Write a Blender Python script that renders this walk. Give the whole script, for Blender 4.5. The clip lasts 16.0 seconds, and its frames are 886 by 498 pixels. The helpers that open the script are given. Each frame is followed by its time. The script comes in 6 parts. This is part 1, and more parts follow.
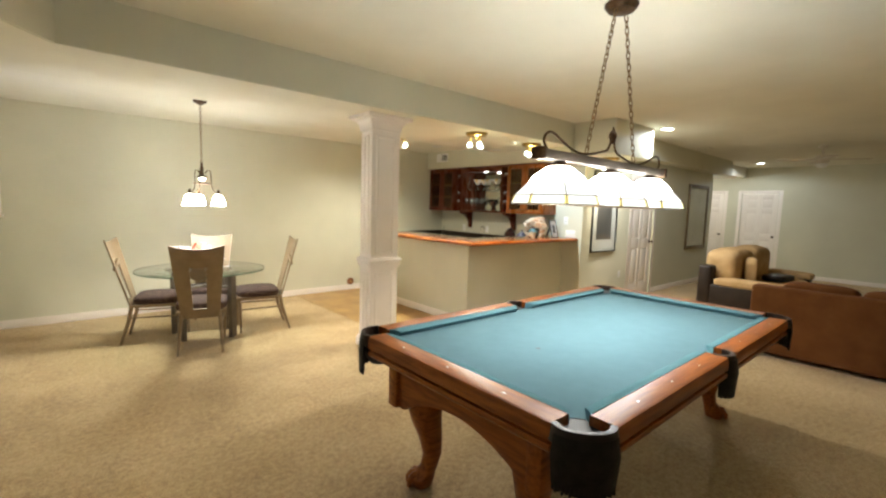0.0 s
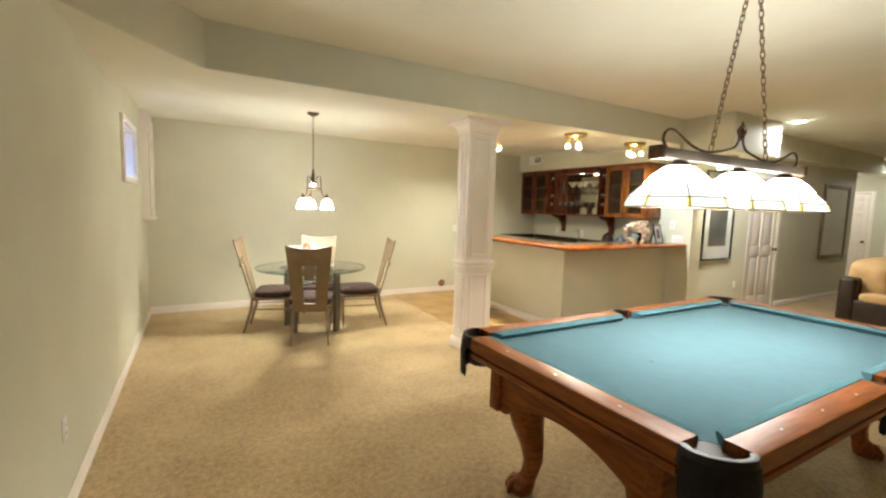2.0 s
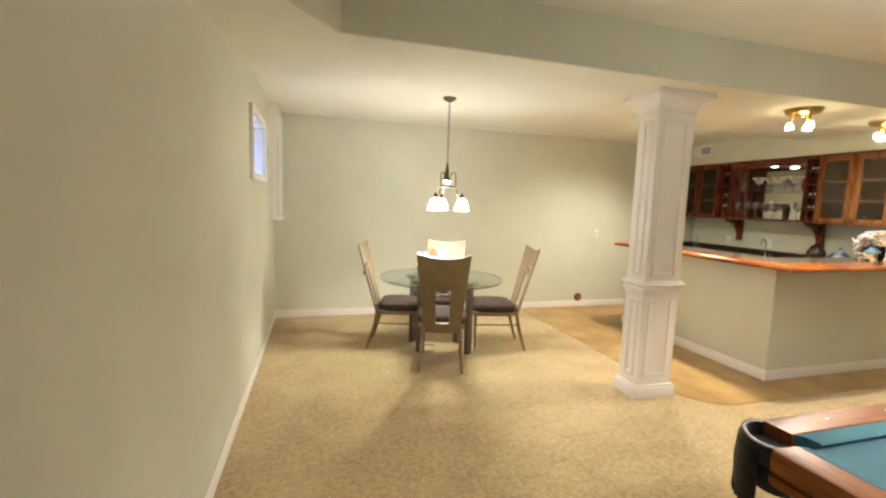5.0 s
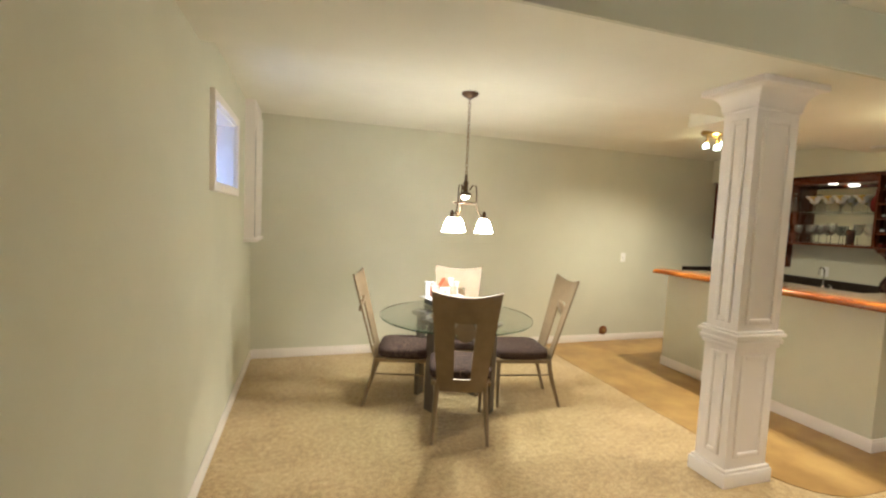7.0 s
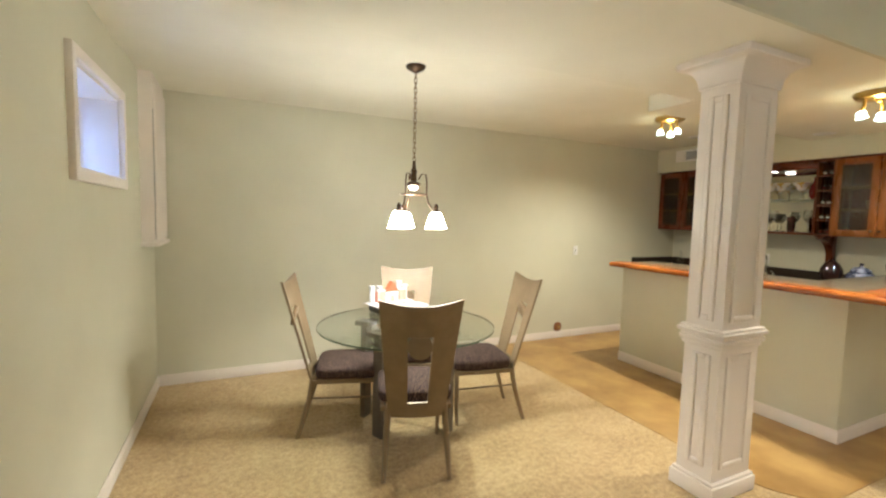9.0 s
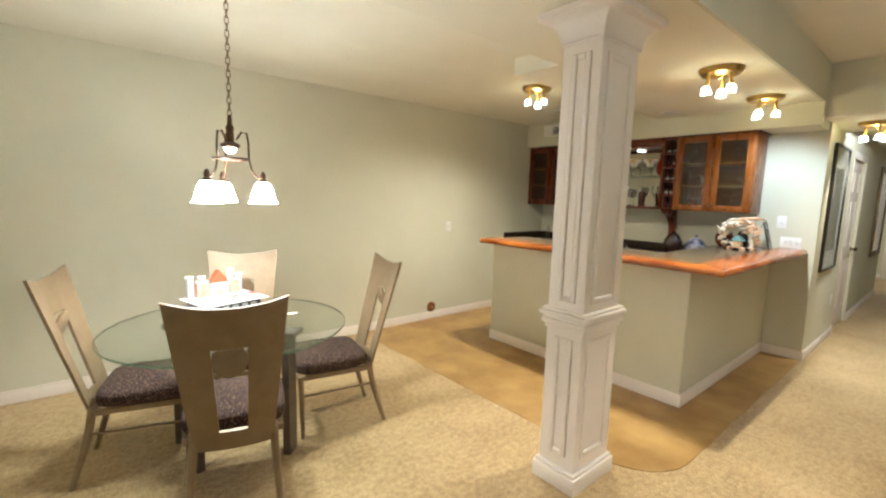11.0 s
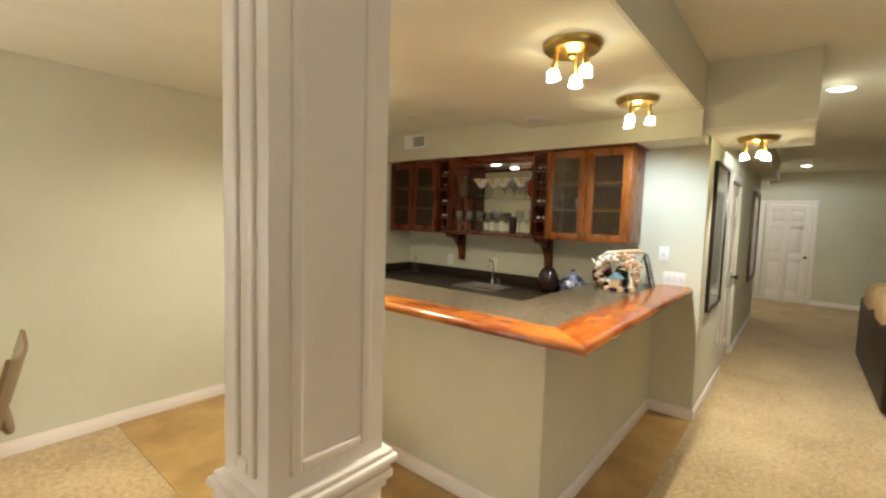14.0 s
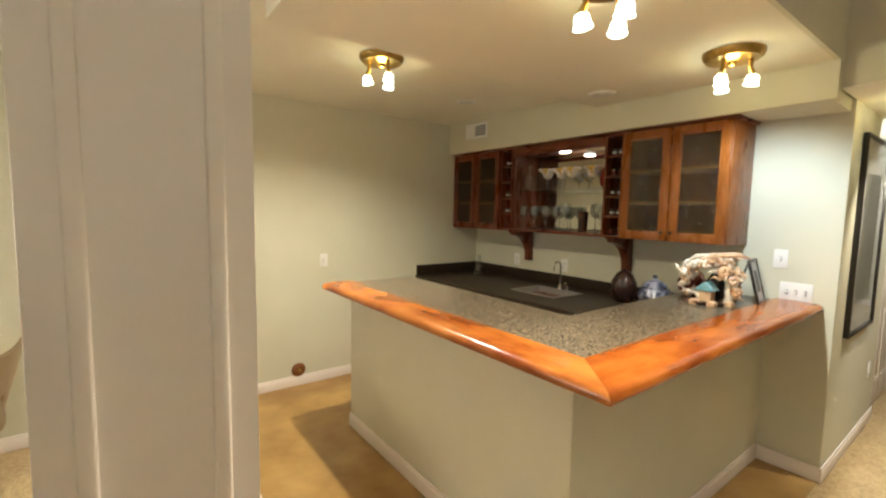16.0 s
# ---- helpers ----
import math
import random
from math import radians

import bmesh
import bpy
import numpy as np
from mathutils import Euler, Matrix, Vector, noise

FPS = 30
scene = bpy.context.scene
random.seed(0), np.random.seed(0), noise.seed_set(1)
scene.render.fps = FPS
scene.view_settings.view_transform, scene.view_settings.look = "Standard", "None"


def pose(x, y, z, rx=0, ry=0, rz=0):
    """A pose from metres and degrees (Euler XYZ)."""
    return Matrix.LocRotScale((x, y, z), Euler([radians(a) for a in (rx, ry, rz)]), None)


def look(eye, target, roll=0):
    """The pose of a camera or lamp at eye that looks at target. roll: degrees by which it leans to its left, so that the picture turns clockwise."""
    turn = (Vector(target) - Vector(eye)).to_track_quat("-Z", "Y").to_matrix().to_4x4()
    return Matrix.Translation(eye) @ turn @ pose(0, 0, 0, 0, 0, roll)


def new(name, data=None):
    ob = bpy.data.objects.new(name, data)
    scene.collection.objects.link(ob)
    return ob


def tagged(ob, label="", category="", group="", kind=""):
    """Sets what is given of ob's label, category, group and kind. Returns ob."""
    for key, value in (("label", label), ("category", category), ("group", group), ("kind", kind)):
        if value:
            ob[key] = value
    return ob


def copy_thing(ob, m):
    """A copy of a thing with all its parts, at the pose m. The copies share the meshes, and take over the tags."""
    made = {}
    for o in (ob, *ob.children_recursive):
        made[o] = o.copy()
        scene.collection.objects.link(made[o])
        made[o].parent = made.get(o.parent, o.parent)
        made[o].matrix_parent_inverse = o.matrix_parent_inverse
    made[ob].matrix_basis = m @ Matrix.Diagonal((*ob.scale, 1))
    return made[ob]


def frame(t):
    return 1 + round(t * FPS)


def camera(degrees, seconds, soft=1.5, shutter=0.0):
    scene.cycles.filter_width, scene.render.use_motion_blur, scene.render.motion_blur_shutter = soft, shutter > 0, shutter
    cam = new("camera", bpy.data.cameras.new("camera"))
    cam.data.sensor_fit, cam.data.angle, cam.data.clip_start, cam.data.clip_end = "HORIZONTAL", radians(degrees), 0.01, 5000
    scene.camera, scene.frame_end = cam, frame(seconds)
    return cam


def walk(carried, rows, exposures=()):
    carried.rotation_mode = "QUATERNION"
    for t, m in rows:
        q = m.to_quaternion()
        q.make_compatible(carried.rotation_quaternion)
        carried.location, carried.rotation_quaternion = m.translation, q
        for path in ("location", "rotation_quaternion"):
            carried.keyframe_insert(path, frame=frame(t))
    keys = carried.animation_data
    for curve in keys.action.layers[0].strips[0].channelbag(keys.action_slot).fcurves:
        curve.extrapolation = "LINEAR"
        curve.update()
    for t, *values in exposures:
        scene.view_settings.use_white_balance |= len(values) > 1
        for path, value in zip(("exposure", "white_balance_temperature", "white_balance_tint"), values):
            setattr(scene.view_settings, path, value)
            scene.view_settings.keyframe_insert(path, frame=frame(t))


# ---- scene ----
cam = camera(91.4, 16.0, soft=2.3)
METRES, EYE, TILT, LEAN, TURN = 5.0, 1.5, 0.0, 0.0, -40.9
ROWS = [
    (0.0, 0.0, 0.0, 0.0, 0.17, -5.72, -1.73),
    (0.5, -0.004, -0.0012, 0.0001, 2.74, -5.5, -1.56),
    (1.0, -0.0087, -0.002, 0.0001, 5.5, -5.37, -1.62),
    (1.5, -0.0141, -0.0012, -0.0009, 8.27, -5.44, -1.69),
    (2.0, -0.0196, -0.002, -0.0012, 11.49, -5.6, -1.68),
    (2.5, -0.0295, -0.0013, -0.0015, 15.16, -5.88, -1.58),
    (3.0, -0.0501, 0.0057, -0.0028, 18.53, -6.19, -1.58),
    (3.5, -0.0721, 0.0243, -0.0024, 21.19, -6.47, -1.56),
    (4.0, -0.0947, 0.0585, -0.0004, 23.4, -6.59, -1.61),
    (4.5, -0.1239, 0.0984, -0.0001, 24.96, -6.48, -1.94),
    (7.0, -0.2675, 0.2771, 0.0055, 23.6, -4.04, -2.54),
    (7.5, -0.2818, 0.3035, 0.006, 22.82, -3.88, -2.02),
    (8.0, -0.2914, 0.3237, 0.0055, 21.51, -3.81, -1.71),
    (8.5, -0.3021, 0.3425, 0.0038, 19.03, -3.88, -1.52),
    (11.0, -0.2786, 0.4601, 0.0004, 1.09, -7.15, -1.65),
    (11.5, -0.2543, 0.5023, 0.0016, -2.67, -7.39, -1.72),
    (12.0, -0.2262, 0.542, 0.0054, -6.56, -7.04, -1.66),
    (12.5, -0.1885, 0.5828, 0.0112, -10.23, -6.04, -1.41),
    (13.0, -0.1564, 0.6181, 0.0144, -12.67, -4.87, -1.44),
    (13.5, -0.1301, 0.6545, 0.0165, -12.33, -4.14, -1.67),
    (14.0, -0.1049, 0.6833, 0.0169, -9.49, -4.31, -1.7),
    (14.5, -0.0769, 0.7078, 0.0167, -5.56, -4.8, -1.48),
    (15.0, -0.0538, 0.7295, 0.0163, -1.82, -5.23, -1.26),
    (15.5, -0.0308, 0.746, 0.0177, 1.38, -5.35, -1.16),
    (16.0, -0.0129, 0.7546, 0.0189, 4.1, -5.16, -1.09),
]
walk(cam, [(t, pose(0, 0, EYE, TILT, LEAN, TURN) @ pose(METRES * x, METRES * y, METRES * z, 90 + pitch, roll, yaw)) for t, x, y, z, yaw, pitch, roll in ROWS],
     [(0.0, 1.54, 6000, 9), (2.5, 1.60, 6200, 9), (4.5, 1.63, 6000, 9), (7.5, 1.30, 6150, 9.5), (11.0, 1.37, 5850, 9), (13.0, 1.34, 6050, 9), (16.0, 1.29, 6400, 10)])

# ---- light ----
world = bpy.data.worlds.new("sky")
scene.world = world
world.use_nodes = True
wn = world.node_tree.nodes
sky = wn.new("ShaderNodeTexSky")
sky.sky_type = "NISHITA"
sky.sun_disc = False
sky.sun_elevation, sky.sun_rotation = radians(35), radians(120)
world.node_tree.links.new(sky.outputs[0], wn["Background"].inputs[0])
wn["Background"].inputs[1].default_value = 0.15


def lamp(name, kind, at, watts, colour=(1.0, 0.80, 0.55), radius=0.03, down=None, spot=120, blend=0.6):
    data = bpy.data.lights.new(name, kind)
    data.energy, data.color = watts, colour
    if kind != "SUN":
        data.shadow_soft_size = radius
    if kind == "SPOT":
        data.spot_size, data.spot_blend = radians(spot), blend
    ob = new(name, data)
    ob.matrix_basis = look(at, down) if down else Matrix.Translation(at)
    return ob


WARM, SOFT = (1.0, 0.90, 0.71), (1.0, 0.94, 0.84)
POOL_X = (1.96, 2.49, 3.02)
POOL_Y = 1.35
for px in POOL_X:
    lamp("pool_bulb", "POINT", (px, POOL_Y, 1.60), 5.6, SOFT, 0.03)
PEND = (1.07, 5.13)
PEND_ANGLES = (-28, 92, 212)
for a in PEND_ANGLES:
    lamp("pendant_bulb", "POINT", (PEND[0] + 0.155 * math.cos(radians(a)), PEND[1] + 0.155 * math.sin(radians(a)), 1.478), 10, SOFT, 0.018)
BAR_LAMPS = ((3.72, 5.27, 2.50), (3.76, 3.78, 2.38), (4.84, 3.80, 2.38), (5.90, 3.22, 2.25))
BAR_WATTS = (72, 60, 24, 36)
BAR_SHIFT = ((-0.03, 0.06), (0.0, -0.09), (0.09, -0.06), (0.0, 0.0))
BAR_LEAN = ((-0.1, 0.0), (0.1, -0.75), (0.95, 0.2), (0.9, -0.6))
BAR_CONE = ((165, 1.0), (160, 0.6), (105, 0.8), (150, 0.7))
for (x, y, z), watts, (dx, dy), (lx, ly), (cone, blend) in zip(BAR_LAMPS, BAR_WATTS, BAR_SHIFT, BAR_LEAN, BAR_CONE):
    cool = (0.70, 0.86, 1.0) if dx > 0 else WARM
    lamp("spot_bulb", "SPOT", (x + dx, y + dy, z - 0.205), watts, cool, 0.02, (x + dx + lx, y + dy + ly, z - 1.4), cone, blend)
    lamp("spot_glow", "POINT", (x, y, z - 0.10), 0.9, (1.0, 0.78, 0.30), 0.03)
CANS = ((6.60, 2.75), (12.2, 2.93))
for x, y in CANS:
    lamp("can_bulb", "SPOT", (x, y, 2.685), 40 if x < 9 else 14, (0.94, 0.97, 0.96), 0.05, (x, y, 0), 172, 0.3)
# Unseen lamp added to brighten the side corridor; it has no fixture.
lamp("corridor_fill", "POINT", (12.2, 4.6, 2.3), 10, SOFT, 0.05)
for y in (5.325,):
    lamp("cabinet_bulb", "SPOT", (5.55, y, 2.10), 7.0, (1, 0.95, 0.85), 0.02, (5.55, y, 0), 120, 0.5)

# ---- materials ----


def material(name, colour, rough=0.6, metal=0.0, second=None, scale=8.0, mix=1.0, bump=0.0, bump_scale=60.0, stretch=(1, 1, 1), detail=4.0, low=0.35, high=0.65, random_tint=0.0):
    """A surface of two colours mottled at one scale, with fine relief at another."""
    m = bpy.data.materials.new(name)
    m.use_nodes = True
    n, l = m.node_tree.nodes, m.node_tree.links
    b = n["Principled BSDF"]
    b.inputs["Roughness"].default_value = rough
    b.inputs["Metallic"].default_value = metal
    b.inputs["Base Color"].default_value = (*colour, 1)
    co = n.new("ShaderNodeTexCoord")
    mp = n.new("ShaderNodeMapping")
    mp.inputs["Scale"].default_value = stretch
    l.new(co.outputs["Object"], mp.inputs["Vector"])
    if second:
        t = n.new("ShaderNodeTexNoise")
        t.inputs["Scale"].default_value, t.inputs["Detail"].default_value = scale, detail
        l.new(mp.outputs[0], t.inputs["Vector"])
        r = n.new("ShaderNodeValToRGB")
        r.color_ramp.elements[0].position, r.color_ramp.elements[1].position = low, high
        r.color_ramp.elements[0].color, r.color_ramp.elements[1].color = (*colour, 1), (*second, 1)
        l.new(t.outputs["Fac"], r.inputs[0])
        l.new(r.outputs[0], b.inputs["Base Color"])
        mr = n.new("ShaderNodeMapRange")
        mr.inputs["To Min"].default_value, mr.inputs["To Max"].default_value = max(0.02, rough - 0.06), min(1, rough + 0.06)
        l.new(t.outputs["Fac"], mr.inputs["Value"])
        l.new(mr.outputs[0], b.inputs["Roughness"])
    if bump:
        t2 = n.new("ShaderNodeTexNoise")
        t2.inputs["Scale"].default_value, t2.inputs["Detail"].default_value = bump_scale, 3
        l.new(mp.outputs[0], t2.inputs["Vector"])
        bp = n.new("ShaderNodeBump")
        bp.inputs["Strength"].default_value, bp.inputs["Distance"].default_value = bump, 0.01
        l.new(t2.outputs["Fac"], bp.inputs["Height"])
        l.new(bp.outputs[0], b.inputs["Normal"])
    return m


def glow(name, colour, strength, body=(0.9, 0.9, 0.88), through_glass=0.4):
    """Lit glass: gives off light and lets some through."""
    m = bpy.data.materials.new(name)
    m.use_nodes = True
    n, l = m.node_tree.nodes, m.node_tree.links
    b = n["Principled BSDF"]
    b.inputs["Base Color"].default_value = (*body, 1)
    b.inputs["Roughness"].default_value = 0.3
    b.inputs["Emission Color"].default_value = (*colour, 1)
    b.inputs["Emission Strength"].default_value = strength
    tr = n.new("ShaderNodeBsdfTranslucent")
    tr.inputs[0].default_value = (*body, 1)
    mx = n.new("ShaderNodeMixShader")
    mx.inputs[0].default_value = through_glass
    l.new(b.outputs[0], mx.inputs[1])
    l.new(tr.outputs[0], mx.inputs[2])
    l.new(mx.outputs[0], n["Material Output"].inputs[0])
    return m


def glass(name, colour=(1, 1, 1), rough=0.0, ior=1.45, bump=0.0):
    m = material(name, colour, rough, bump=bump, bump_scale=45)
    b = m.node_tree.nodes["Principled BSDF"]
    b.inputs["Transmission Weight"].default_value = 1.0
    b.inputs["IOR"].default_value = ior
    return m


def carpet_material():
    """Cut pile: fine tufts, clumps and wide trodden patches."""
    m = material("beige_carpet", (0.40, 0.30, 0.17), 0.95)
    n, l = m.node_tree.nodes, m.node_tree.links
    b, mp = n["Principled BSDF"], n["Mapping"]
    noises = []
    for size, fine in ((30, 5), (120, 3), (2.1, 6)):
        t = n.new("ShaderNodeTexNoise")
        t.inputs["Scale"].default_value, t.inputs["Detail"].default_value = size, fine
        t.inputs["Roughness"].default_value = 0.65
        l.new(mp.outputs[0], t.inputs["Vector"])
        noises.append(t)
    add = n.new("ShaderNodeMath")
    add.operation = "ADD"
    l.new(noises[0].outputs["Fac"], add.inputs[0])
    l.new(noises[1].outputs["Fac"], add.inputs[1])
    wide = n.new("ShaderNodeMath")
    wide.operation = "MULTIPLY_ADD"
    wide.inputs[1].default_value = 0.62
    l.new(noises[2].outputs["Fac"], wide.inputs[0])
    l.new(add.outputs[0], wide.inputs[2])
    r = n.new("ShaderNodeValToRGB")
    e = r.color_ramp.elements
    e[0].position, e[0].color = 0.66, (0.285, 0.190, 0.092, 1)
    e[1].position, e[1].color = 1.0, (0.590, 0.440, 0.240, 1)
    mid = e.new(0.84)
    mid.color = (0.465, 0.332, 0.160, 1)
    half = n.new("ShaderNodeMath")
    half.operation = "MULTIPLY"
    half.inputs[1].default_value = 0.645
    l.new(wide.outputs[0], half.inputs[0])
    l.new(half.outputs[0], r.inputs[0])
    l.new(r.outputs[0], b.inputs["Base Color"])
    bp = n.new("ShaderNodeBump")
    bp.inputs["Strength"].default_value, bp.inputs["Distance"].default_value = 0.45, 0.010
    l.new(add.outputs[0], bp.inputs["Height"])
    l.new(bp.outputs[0], b.inputs["Normal"])
    b.inputs["Sheen Weight"].default_value = 0.2
    return m


def pane_material(name, tint, gloss=0.07, rough=0.02, relief=0.0):
    """Flat glass: clear through, with the gloss of its surface."""
    m = bpy.data.materials.new(name)
    m.use_nodes = True
    n, l = m.node_tree.nodes, m.node_tree.links
    tr, gl, mx = n.new("ShaderNodeBsdfTransparent"), n.new("ShaderNodeBsdfGlossy"), n.new("ShaderNodeMixShader")
    tr.inputs[0].default_value = (*tint, 1)
    gl.inputs["Roughness"].default_value = rough
    if relief:
        t, bp = n.new("ShaderNodeTexNoise"), n.new("ShaderNodeBump")
        t.inputs["Scale"].default_value = 38
        bp.inputs["Strength"].default_value, bp.inputs["Distance"].default_value = relief, 0.01
        co = n.new("ShaderNodeTexCoord")
        l.new(co.outputs["Object"], t.inputs["Vector"])
        l.new(t.outputs["Fac"], bp.inputs["Height"])
        l.new(bp.outputs[0], gl.inputs["Normal"])
    lw, pw, sm = n.new("ShaderNodeLayerWeight"), n.new("ShaderNodeMath"), n.new("ShaderNodeMath")
    lw.inputs["Blend"].default_value = 0.5
    pw.operation, pw.inputs[1].default_value = "POWER", 5.0
    sm.operation, sm.use_clamp = "MULTIPLY_ADD", True
    sm.inputs[1].default_value, sm.inputs[2].default_value = 0.8, gloss
    l.new(lw.outputs["Facing"], pw.inputs[0])
    l.new(pw.outputs[0], sm.inputs[0])
    l.new(sm.outputs[0], mx.inputs[0])
    l.new(tr.outputs[0], mx.inputs[1])
    l.new(gl.outputs[0], mx.inputs[2])
    l.new(mx.outputs[0], n["Material Output"].inputs[0])
    return m


